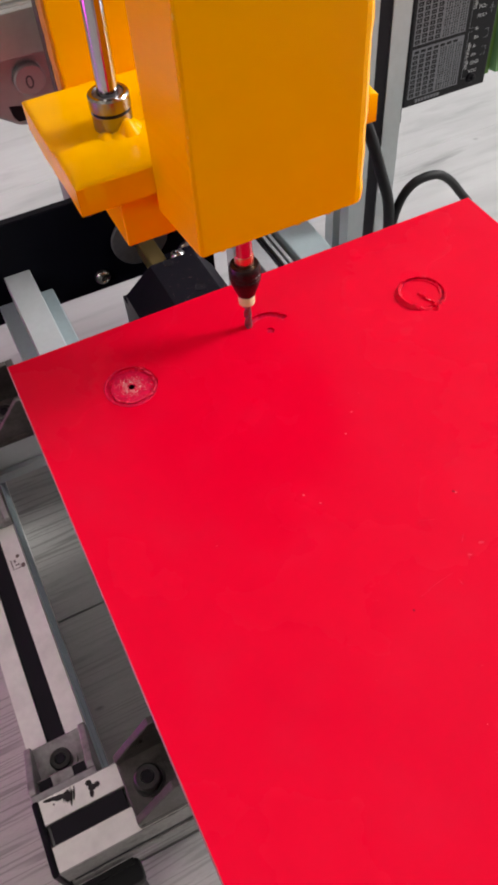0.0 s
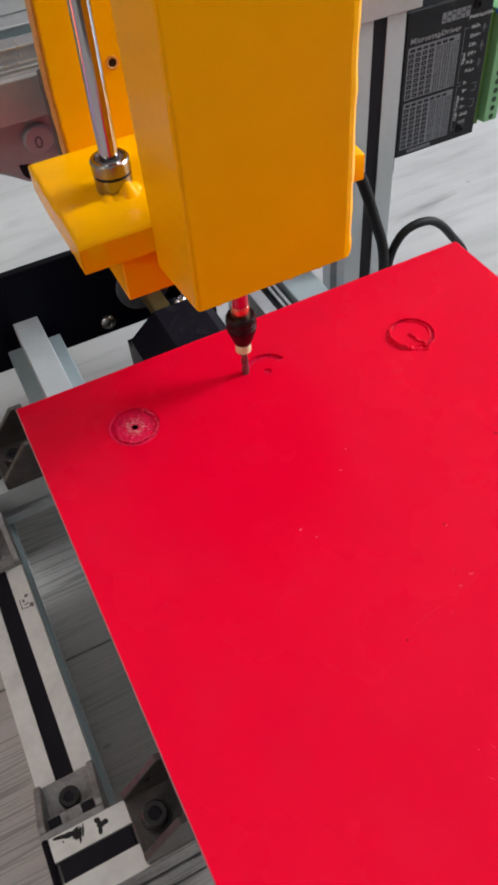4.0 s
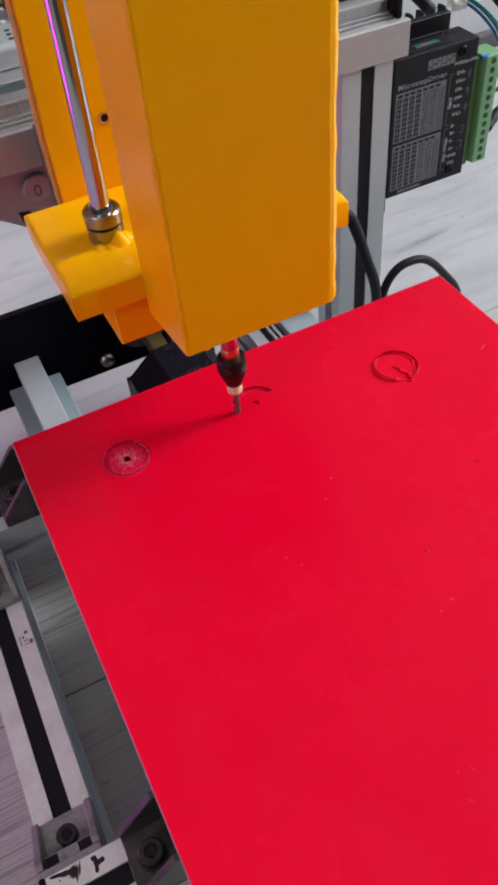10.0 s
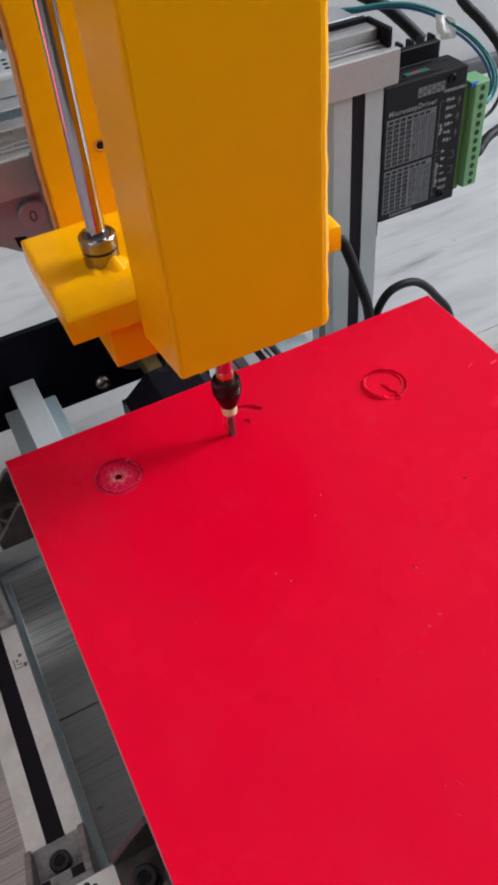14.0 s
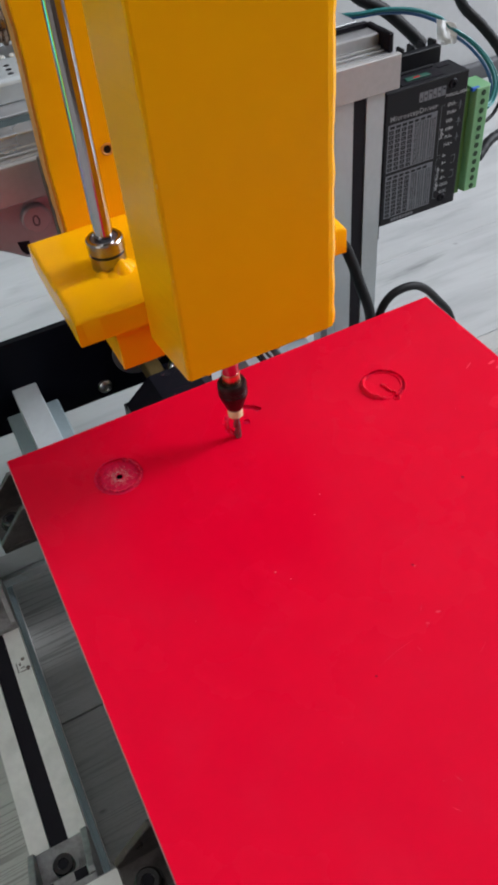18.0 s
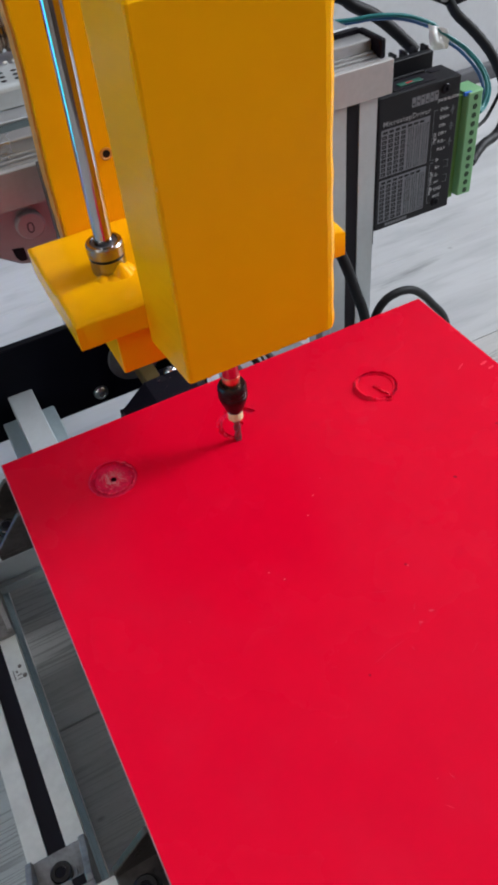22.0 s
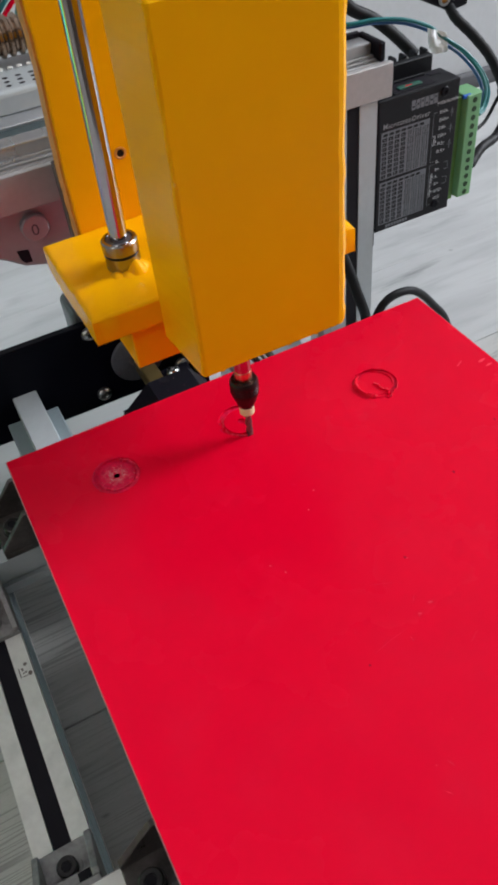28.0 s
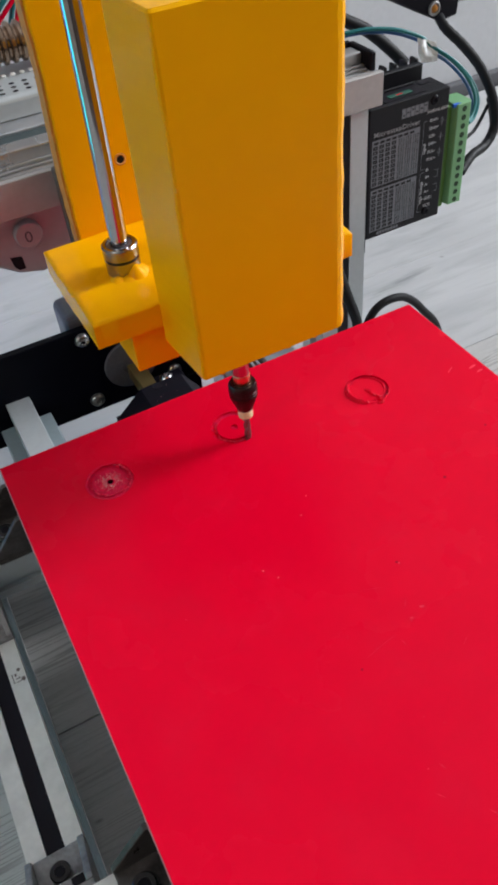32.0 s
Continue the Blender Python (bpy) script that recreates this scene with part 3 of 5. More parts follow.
blot([(-34.0, -162.0, 1.6, 1.5, 0), (-34.9, -159.8, 1.3, 1.3, 0), (-31.9, -161.8, 1.4, 1.2, 20), (-34.9, -164.2, 0.9, 1.7, -12)])
cross_beam("cross_beam", -56, 290, 31, 60.5, "pale aluminium rear cross beam below the sheet", True)

gusset(-44.9, -156.9, -112.9, 31, 25, 29, CAST, "grey cast corner bracket bolted to the side rail", "y", 1)
gusset(-44.9, 30.9, -112.9, 31, 25, 29, CAST, "grey cast corner bracket bolted to the side rail", "y", -1)
gusset(3.5, -171.5, -84.4, 25.2, 30, 29.5, CAST_DK, "dark cast corner bracket with a cap screw on the front beam", "x", -1)
gusset(3.5, 47.5, -84.4, 25.2, 30, 33, CAST_DK, "dark cast corner bracket with a cap screw on the rear beam", "x", -1)

# foot block in front of the front beam
foot = thing("foot_clamp", -51, -199, -H, "black plastic foot clamp in front of the beam", "clamp")
part("lug", bx(-60, -28.8, -197, -187.2, -122, -113, 2.2, 3), BLACK_RUB, foot)
part("lug_edge", bx(-58, -30.5, -190.2, -187.3, -112.9, -111.6, 0.5, 2), BLACK_RUB, foot)
part("stem", bx(-56, -33, -195, -187.4, -H, -122.1, 1.0), BLACK, foot)


# ---- bed below the sheet and the long drive ----
def bed():
    b = thing("bed", 125, -60, -62, "grey metal bed carrying the red sheet", "machine bed")
    part("tray", bx(3, 250, -290, -5, -8, -2.7, 0.6), ALU, b)
    part("lengthwise_bar", bx(4, 30, -190, -8, -58, -8.1, 0.6), ALU, b)
    part("lengthwise_bar", bx(220, 246, -190, -8, -58, -8.1, 0.6), ALU, b)
    return b


BED = bed()

guide = thing("guide_rail", 27, 60, -84.4, "pale aluminium guide rail with stepped sides", "rail")
part("rail_top", bx(18.5, 35, -150, 141, -74, -60, 0.5), SATIN, guide)
part("rail_foot", bx(9, 44.5, -150, 134, -84.3, -74.05, 0.8), FLANGE, guide)

module = thing("drive_module", 199, 0, -113, "pale aluminium linear drive module with dark grooves", "linear module")
part("top_cover", bx(199.5, 223.5, -160, 150, -97, -80, 0.5), FLANGE, module)
part("side_cover", bx(174, 183.4, -160, 150, -97, -80.5, 0.5), ALU, module)
for x in (184.6, 189.2, 193.4):
    part("groove_rib", bx(x, x + 2.4, -160, 150, -97, -82.5, 0.3), BLACK if x < 189 else ALU, module)
part("groove_floor", bx(183.5, 199.4, -160, 150, -113, -90, 0.2), SLOT, module)
part("module_body", bx(173, 224.4, -160, 150, -H, -97.1, 0.5), ALU, module)

plate = thing("rear_plate", 60, 146, -H, "black painted steel end plate with round-head bolts", "plate")
part("sheet", bx(-70, 165, 141, 147, -95.5, -24.5, 0.6), BLACK_PLATE, plate)
part("foot", bx(-60, -40, 141.2, 146.8, -H, -95.6, 0.4), BLACK_PLATE, plate)
part("foot", bx(130, 160, 141.2, 146.8, -H, -95.6, 0.4), BLACK_PLATE, plate)
for x, z in ((79.2, -84.6), (80.2, -31.8), (140, -84.6), (140, -31.8)):
    part("bolt", lathe((x, 140.95, z), [(5.4, 0), (5.4, -0.8), (4.9, -2.2), (3.6, -3.3), (2.0, -3.9), (1.7, -3.7), (1.5, -3.2), (0.02, -3.2)], 24, "y"), BEARING, plate, "shiny round-head bolt", True)
part("motor_boss", lathe((109, 140.9, -64), [(19.5, 0), (19.5, -1.6), (18.8, -2.2), (7, -2.2), (6.6, -1.4), (0.02, -1.4)], 40, "y"), DARK_GREY, plate, "dark round motor boss", True)
part("motor_body", bx(73, 150, 147.2, 178, -90, -17, 5, 3), DARK_GREY, plate, "dark grey motor body behind the plate")
part("bolt", lathe((77, 147, -28), [(3, 0), (3, -1), (2, -2), (0.02, -2)], 16, "y"), STEEL, plate, "shiny round-head bolt", True)

block = thing("bearing_block", 112, 80, -H, "black bearing block with chamfered shoulders, dusted with chips", "bearing block")
part("housing", prism([(82, -84.2), (141, -84.2), (141, -68), (129.5, -52), (100.5, -52), (82, -68)], "y", 50, 96, 0.25), BLOCK, block)
part("pedestal", bx(84, 139, 62, 116, -H, -84.3, 0.6), BLOCK, block)
part("ledge", bx(106, 136, 96.1, 116, -84.2, -63.5, 0.6), BLOCK, block)
part("screw_hole", lathe((111.2, 92.4, -51.98), [(3.5, 0), (3.5, 0.25), (2.9, 0.3), (2.7, 0.05), (0.02, 0.05)], 20), SLOT, block, "", True)
part("screw_hole", lathe((119.5, 63, -51.98), [(3.5, 0), (3.5, 0.25), (2.9, 0.3), (2.7, 0.05), (0.02, 0.05)], 20), SLOT, block, "", True)
part("screw", lathe((122.6, 106.5, -63.4), [(4.8, 0), (4.8, 3.2), (4.2, 5.0), (3.0, 6.0), (1.6, 6.0), (1.5, 4.8), (0.02, 4.8)], 24), STEEL, block, "shiny domed screw", True)
bm = bmesh.new()
for i in range(75):
    x, y = random.uniform(101, 129), 52 + 43 * random.random() ** 1.4
    s = random.uniform(0.12, 0.34)
    bx(x, x + s, y, y + s * 0.7, -51.98, -51.98 + s * 0.4, 0, 1, bm)
for i in range(22):
    f, y = random.uniform(0.05, 0.9), random.uniform(52, 94)
    s = random.uniform(0.12, 0.3)
    x, z = 129.6 + 11.3 * f, -51.9 - 15.8 * f
    bx(x, x + s, y, y + s * 0.7, z, z + s * 0.4, 0, 1, bm)
tagged(part("plastic_chips", bm, RED_DUST, block, "pale plastic chips"), kind="stuff")
screw = thing("drive_screw", 111, 122, -70, "brass-coloured drive screw end between block and plate", "screw")
part("shaft", bx(105.2, 116.2, 96.2, 138.4, -75, -63, 0.8), BRASS, screw)

# ---- gantry ----
col = thing("gantry_column", 261, 115, -H, "grey slotted aluminium upright of the gantry", "column")
part("profile", prism(slot_profile(244, 278, 100, 130, "lb", 9.2, 6), "z", -H, 84.3), SATIN, col)
part("slot_strip", bx(256.5, 265.5, 100.5, 104.2, -H + 1, 84, 0.2), SLOT, col, "black plastic slot strip")
col2 = thing("gantry_column", -96, 115, -H, "grey slotted aluminium upright of the gantry", "column")
part("profile", prism(slot_profile(-113, -79, 100, 130, "lb", 9.2, 6), "z", -H, 84.3), ALU, col2)

gantry = thing("gantry_beam", 90, 125, 84.5, "pale aluminium gantry beam with ridged guides and a bronze screw", "gantry")
part("front_cover", bx(-125, 287, 98, 102, 84.6, 104.4, 0.4), COVER, gantry)
part("beam_core", bx(-125, 286, 102.1, 160, 84.7, 103.4, 0.4), ALU, gantry)
for y, z, w in ((102.4, 104.6, 3.4), (106.4, 105.4, 2.6), (109.6, 106.6, 2.6)):
    part("guide_ridge", bx(-125, 281, y, y + w, 103.5, z, 0.6, 2), GUIDE, gantry)
part("guide_block", bx(-125, 281, 112.6, 125, 103.5, 112.7, 1.0, 2), GUIDE, gantry)
part("top_strip", bx(-125, 281, 125.1, 136, 103.5, 111.6, 0.3), TEAL_STRIP, gantry)
part("rear_ledge", bx(-125, 281, 136.1, 159, 103.5, 113, 0.5), ALU, gantry)
part("end_plate", bx(281.2, 285, 103.5, 128, 103.6, 114.5, 0.8), BLACK, gantry, "black end plate")
part("end_clamp", bx(250, 281, 125.2, 128, 111.7, 115.5, 0.6), BLACK, gantry, "black end clamp")
cover = part("screw_cover", prism([(150, 113.1), (203, 113.1), (203, 125), (152, 125), (150, 123)], "x", -125, 150, 0.8), SATIN, gantry, "perforated pale screw cover")
bm = bmesh.new()
for i in range(20):
    for j in range(3):
        lathe((-10 + i * 7.4 + j * 0.5, 157.5 + j * 6.4, 125.02), [(1.65, 0), (1.65, 0.05), (0.02, 0.05)], 10, "z", bm)
part("cover_holes", bm, SLOT, gantry, "rows of small round holes")
# small white blocks stand in for the bright gaps under the screw threads
for i in range(22):
    part("bright_gap_block", bx(20 + i * 5.4, 22.6 + i * 5.4, 181, 184, 125.05, 126.4, 0.5), ALU_WHITE, gantry)
prof = []
for i in range(44):
    prof += [(8.9, i * 5.4), (10.8, i * 5.4 + 1.3), (10.8, i * 5.4 + 3.0), (8.9, i * 5.4 + 4.3)]
part("lead_screw", lathe((-100, 190, 139.5), prof, 26, "x"), BRONZE, gantry, "bronze ball screw", True)
part("screw_support", bx(-125, -100.2, 176, 204, 125.1, 152, 0.8), CAST, gantry)
part("screw_support", bx(140.2, 160, 176, 204, 113.2, 152, 0.8), CAST, gantry)

endb = thing("gantry_bracket", 60, 118, 42, "grey cast bracket with a round numbered boss under the beam", "bracket")
part("casting", prism([(8, 84.4), (87.5, 84.4), (90, 62), (84, 48), (66, 42.4), (52, 46), (42, 53), (20, 66), (8, 72)], "y", 112, 128, 1.6, None, 2), CAST_SMOOTH, endb)
part("boss", lathe((62.8, 111.9, 68.4), [(7.8, 0), (7.8, -3.2), (7.0, -4.0), (0.02, -4.0)], 30, "y"), CAST_SMOOTH, endb, "round raised boss", True)
lettering("numeral", "0", 9.5, DARK_GREY, endb, pose(0.0000, -0.01015, 0.0226, 90, 0, 0))
part("recess", prism([(49.5, 57), (56, 55.8), (56.4, 48), (52.5, 48.2), (50.4, 51)], "y", 111.8, 112.3, 0.1), SLOT, endb, "dark recess")


# ---- stepper driver ----
def driver():
    d = thing("stepper_driver", 313, 122, -9, "black stepper motor driver with a printed label and green terminals", "driver")
    o = ORIGIN[d.name]
    y = 104.7
    part("case", bx(282.6, 343.8, y, 126, -9.3, 80, 0.8, 2), DRIVER, d)
    part("heatsink", bx(282.6, 343.8, 134, 139, -9.3, 86, 0.5), DRIVER, d)
    for i in range(8):
        x = 284 + i * 8.2
        part("fin", bx(x, x + 2.2, 139.1, 146, -9, 87.6, 0.3), DRIVER, d)
    part("heatsink_web", bx(283, 343.4, 126.1, 133.9, -9, 76, 0.3), BLACK, d)
    part("mounting_strip", bx(279.6, 282.4, 105.2, 107.2, -19, 79, 0.2), BLACK, d)
    part("switch_recess", bx(298, 327, 108, 121, 80.03, 80.3, 0), SLOT, d)
    part("recess_frame", bx(297, 328, 121.2, 123, 80.03, 81.6, 0.2), DRIVER, d)
    part("recess_frame", bx(295.4, 297.2, 107.5, 123, 80.03, 81.0, 0.2), DRIVER, d)
    part("switch_bank", bx(302, 319, 111, 115, 80.1, 81.2, 0.2), PCB, d)
    part("switch", bx(307, 312, 112.0, 113, 80.9, 81.4, 0.2), RED, d, "small red switch bar")
    part("vent_notch", bx(330, 338, 118, 122, 80.03, 80.3, 0), SLOT, d)
    for z in (74.2, -2.6):
        part("corner_screw", lathe((332, y - 0.02, z), [(3.3, 0), (3.3, -0.25), (2.6, -0.9), (1.2, -0.9), (1.1, -0.1), (0.02, -0.1)], 18, "y"), BLACK, d, "", True)

    def bars(name, cells, mat=PRINT, dy=0.05):
        bm = bmesh.new()
        for x0, x1, z0, z1 in cells:
            bm.faces.new([bm.verts.new(p) for p in ((x0, y - dy, z0), (x1, y - dy, z0), (x1, y - dy, z1), (x0, y - dy, z1))])
        return part(name, bm, mat, d)

    def text(s, size, x, z, turn=0):
        lettering("label_text", s, size, PRINT_LIGHT if size < 4 else PRINT_MID, d, Matrix.Translation(((x - o.x) / 1000, (y - 0.1 - o.y) / 1000, (z - o.z) / 1000)) @ pose(0, 0, 0, 90, 0, 0) @ pose(0, 0, 0, 0, 0, turn))

    text("MicrostepDriver", 4.7, 286.0, 61.8)
    rnd = random.Random(4)
    # two printed tables: light ground, dark cells
    for z0, z1, rows in ((28.5, 60, 9), (-4.2, 26.5, 9)):
        bars("printed_table", [(285, 322, z0, z1)], PRINT, 0.05)
        cells, marks, h = [], [], (z1 - z0 - 4) / rows
        for r in range(rows):
            zz = z0 + 0.5 + r * h
            for k in range(4):
                x0 = 285.8 + 4.75 * k
                cells.append((x0, x0 + 3.5, zz + 0.3, zz + h - 0.4))
                marks.append((x0 + 0.9, x0 + 2.2 + rnd.uniform(0, 0.5), zz + 1.2, zz + h - 1.35))
            for k in range(3):
                x0 = 305.3 + k * 5.6
                for j in range(3):
                    cells.append((x0 + 1.7 * j + rnd.uniform(0, 0.3), x0 + 1.7 * j + rnd.uniform(0.9, 1.35), zz + 0.3, zz + 0.3 + h * 0.34))
                    cells.append((x0 + 1.7 * j + rnd.uniform(0, 0.3), x0 + 1.7 * j + rnd.uniform(0.9, 1.35), zz + 0.62 * h, zz + h * 0.9))
        cells += [(286.4 + 4.6 * k, 289.8 + 4.6 * k, z1 - 2.9, z1 - 1.2) for k in range(7)]
        tagged(bars("table_print", cells, DRIVER, 0.09), kind="stuff")
        tagged(bars("table_figures", marks, PRINT, 0.12), kind="stuff")
    bars("model_mark", [(307 + k * 3.4, 309.9 + k * 3.4, 68.6, 74.6) for k in range(6)], PRINT)
    bars("model_mark_cut", [(307.8 + k * 3.4, 309.1 + k * 3.4, 69.8 + (k % 3) * 1.2, 71.0 + (k % 3) * 1.2) for k in range(6)], DRIVER, 0.09)
    bars("type_mark", [(291 + k * 2.3, 292.8 + k * 2.3, -7.6, -5.4) for k in range(8)], PRINT)
    text("PWR/ALARM", 2.9, 327, 66.6)
    for i, s in enumerate(("ENA-", "ENA+", "DIR-", "DIR+", "PUL-", "PUL+", "B-", "B+", "A-", "A+", "GND", "VCC")):
        text(s, 3.0, 329.5, 60.6 - i * 5.25 - (2 if i > 5 else 0))
    text("Signal", 3.2, 327.6, 40, 90)
    text("High Voltage", 3.2, 327.6, 4, 90)
    lines = []
    for z0, z1 in ((29, 62), (-2, 27)):
        lines += [(324.8, 325.1, z0, z1), (324.8, 328, z1 - 0.3, z1), (324.8, 328, z0, z0 + 0.3)]
    for z in (26, 15.5):
        lines += [(336.5, 340, z, z + 0.3), (336.5, 340, z - 5, z - 4.7), (339.7, 340, z - 5, z + 0.3)]
    for z in (60, 49.5, 39):
        lines += [(337.5, 341.5, z - 1.0, z - 0.7), (339.2, 339.6, z - 3.5, z + 2.2), (338.3, 340.6, z + 0.4, z + 0.7)]
    bars("label_lines", lines)
    # terminal block
    part("terminal_block", prism([(352.2, 112), (353.5, 106.5), (364, 106.5), (366, 109), (366, 124), (352.2, 124)], "z", -6, 65, 0.4), GREEN, d, "green screw terminal block")
    part("terminal_socket", bx(343.9, 352.1, 111.0, 124.6, -8, 63.5, 0.3), GREEN_DK, d, "olive green socket")
    part("plug_key", bx(350.6, 356.5, 107.6, 109.6, 63.2, 65.4, 0.2), BLUE, d, "blue key")
    for i in range(12):
        z = 61.4 - i * 5.85
        part("terminal_hole", lathe((359, 106.45, z), [(1.9, 0), (1.9, -0.12), (1.4, -0.16), (0.02, -0.12)], 14, "y"), GREEN_HOLE, d, "", True)
        part("terminal_rib", bx(365.2, 366.3, 109.5, 120, z - 3.2, z - 2.7, 0.1), GREEN_DK, d)
    return d


driver()


# ---- unseen stand-in for the colour-changing light left of the machine ----
def pane_light(p):
    """Colour and strength of the pane at phase p: cyan, blue, violet, magenta, then dim warm and green ones."""
    keys = [(0.0, 186, 0.55), (0.15, 232, 1.0), (0.28, 268, 1.0), (0.44, 302, 0.9), (0.58, 342, 0.6), (0.70, 385, 0.25), (0.80, 455, 0.2), (0.90, 515, 0.3), (1.0, 546, 0.55)]
    for (a, h0, s0), (b, h1, s1) in zip(keys, keys[1:]):
        if a <= p <= b:
            f = (p - a) / (b - a)
            return colorsys.hsv_to_rgb((h0 + (h1 - h0) * f) / 360 % 1, 0.93, 1.0), LAMP * (s0 + (s1 - s0) * f)


def colour_lamp():
    """A made-up drum lamp for the colour-changing light: a dark shade, open towards the machine, round a drum of
    coloured panes.
    """
    x, y, r = -780, 300, 225
    lamp = thing("colour_lamp", x, y, -H, "unseen stand-in for a colour-changing light, a shaded turning drum", "lamp")
    part("foot", lathe((x, y, -H), [(150, 0), (150, 10), (142, 14), (12, 16), (12, 30)], 40), BLACK, lamp, "", True)
    n = 28
    a = [radians(62 + 236 * k / n) for k in range(n + 1)]
    pts = [(x + (r + 21) * math.cos(k), y + (r + 21) * math.sin(k)) for k in a] + [(x + (r + 17) * math.cos(k), y + (r + 17) * math.sin(k)) for k in a[::-1]]
    part("shade", prism(pts, "z", -H + 32, -H + 330), BLACK, lamp)
    part("shade_top", lathe((x, y, -H), [(r + 21, 330.2), (r + 21, 334), (2, 334)], 40), BLACK, lamp)
    drum = thing("drum", x, y, -H + 66, "", "")
    drum.parent = lamp
    drum.location = (0, 0, 0.066)
    hues = 18
    for k in range(hues):
        b = bmesh.new()
        a0, a1 = 2 * math.pi * (k - 0.5) / hues, 2 * math.pi * (k + 0.5) / hues
        q = [b.verts.new((x + rr * math.cos(t), y + rr * math.sin(t), -H + zz)) for rr, t, zz in
             ((r, a0, 40), (r, a1, 40), (r, a1, 322), (r, a0, 322), (r - 3, a0, 40), (r - 3, a1, 40), (r - 3, a1, 322), (r - 3, a0, 322))]
        for f in ((0, 1, 2, 3), (7, 6, 5, 4), (0, 4, 5, 1), (1, 5, 6, 2), (2, 6, 7, 3), (3, 7, 4, 0)):
            b.faces.new([q[i] for i in f])
        part("pane", b, glow("lamp_colour", *pane_light(k / hues)), drum)
    return drum


LAMP = 6.0
DRUM = colour_lamp()


# ---- cables ----
def cable(label, strands, name="cable", lumps=0.0):
    c = thing(name, *strands[0][0][0], label, "cable")
    for pts, r, mat in strands:
        part("strand", tube(pts, r, 12, 10, None, lumps), mat, c, "", True)
    return c


cable("black power cable looping behind the sheet", [
    ([(212, 64, 24), (224, 61, 22), (231, 60, 8), (239, 60, -15), (246, 60, -36), (250, 62, -60), (251, 64, -100)], 3.5, BLACK_RUB),
    ([(253, 66, -100), (252, 62, -62), (255, 60, -40), (264, 60, -30), (278, 60, -29), (291, 62, -37), (305, 64, -53), (321, 66, -76), (335, 70, -120)], 2.8, BLACK_RUB)])
WIRES = [(225, 186, 108), (262, 176, 108), (298, 165, 106), (317, 160, 106), (336, 155, 103), (353, 150, 96), (359, 148, 90), (374, 142, 79), (384, 134, 66), (385, 126, 55), (378, 120, 47), (370, 116, 46)]
HARNESS = [(406, 200, 88), (402, 185, 83), (411, 175, 72), (421, 165, 57), (427, 155, 38), (429, 150, 18), (418, 145, 7), (399, 138, 6), (383, 130, 1)]
MOTOR_CABLE = [(262, 200, 124), (286, 196, 119), (308, 190, 112), (316, 185, 106), (332, 182, 97), (348, 178, 83), (358, 172, 72)]
cable("teal and blue signal wires taped together", [
    (WIRES, 1.3, TEAL),
    ([(x - 1.0, y + 2, z - 2.2) for x, y, z in WIRES], 1.15, BLUE_W),
    ([(x + 1.8, y - 1, z - 0.6) for x, y, z in WIRES[6:]], 1.0, TEAL)], "signal_wires")
tp = thing("tape_flag", 352, 150, 82, "white tape flag round the wires", "tape")
bm = bmesh.new()
sides = []
for side in (0.0, 0.5):
    grid = []
    for i in range(9):
        row = []
        for j in range(8):
            u, v = i / 8, j / 7
            x = 347.5 + 15 * u + 3.5 * v + 0.9 * noise.noise((u * 3, v * 4, 1.0))
            z = 97.5 - 5.5 * u - 17.0 * v * (1 - 0.25 * u) + 0.9 * noise.noise((u * 4, v * 3, 5.0))
            row.append(bm.verts.new((x, 146.2 + side + 2.4 * noise.noise((u * 2.6, v * 2.6, 9.0)), z)))
        grid.append(row)
    sides.append(grid)
    for i in range(8):
        for j in range(7):
            bm.faces.new((grid[i][j], grid[i + 1][j], grid[i + 1][j + 1], grid[i][j + 1]))
border = [(i, 0) for i in range(9)] + [(8, j) for j in range(1, 8)] + [(i, 7) for i in range(7, -1, -1)] + [(0, j) for j in range(6, 0, -1)]
for (i, j), (k, l) in zip(border, border[1:] + border[:1]):
    bm.faces.new((sides[0][i][j], sides[0][k][l], sides[1][k][l], sides[1][i][j]))
part("flag", bm, TAPE, tp, "crumpled white tape")
LEADS = [(84, 240, 128), (94, 240, 139), (103, 240, 147), (113, 241, 155), (126, 243, 166)]
cable("red, teal and black motor leads behind the screw", [
    (LEADS, 1.5, BLACK_RUB), ([(x + 3.2, y, z - 1.6) for x, y, z in LEADS], 1.5, TEAL), ([(x + 6.0, y, z - 4.2) for x, y, z in LEADS], 1.4, RED),
    ([(x * 0.45 + 70, y + 3, z + 1) for x, y, z in LEADS], 1.6, TEAL), ([(x * 0.45 + 73.4, y + 3, z) for x, y, z in LEADS], 1.4, RED)], "motor_leads")
cable("thick black cable harness", [(HARNESS, 3.6, BLACK_RUB), ([(x + 1.5, y + 3, z - 2.5) for x, y, z in HARNESS[4:]], 3.0, BLACK_RUB), ([(427, 158, 30), (412, 152, 18), (396, 145, 16), (381, 132, 14), (370, 124, 12)], 1.3, BLACK_RUB), ([(382, 132, 16), (377, 128, 17), (369, 122, 18)], 1.2, RED)], "cable_harness", 0.035)
cable("thick grey-black cable behind the gantry", [(MOTOR_CABLE, 4.2, BLACK_RUB)], "motor_cable")

sensor = thing("sensor_box", 380, 205, 80, "black sensor box with an amber lens", "sensor")
part("box", prism([(330, 122), (405, 84), (420, 86), (424, 130), (330, 150)], "y", 195, 225, 1.0), BLACK, sensor)
part("lens", lathe((398, 194.9, 94.5), [(2.9, 0), (2.7, -1.2), (1.6, -2.0), (0.02, -2.3)], 22, "y"), AMBER, sensor, "amber lens", True)
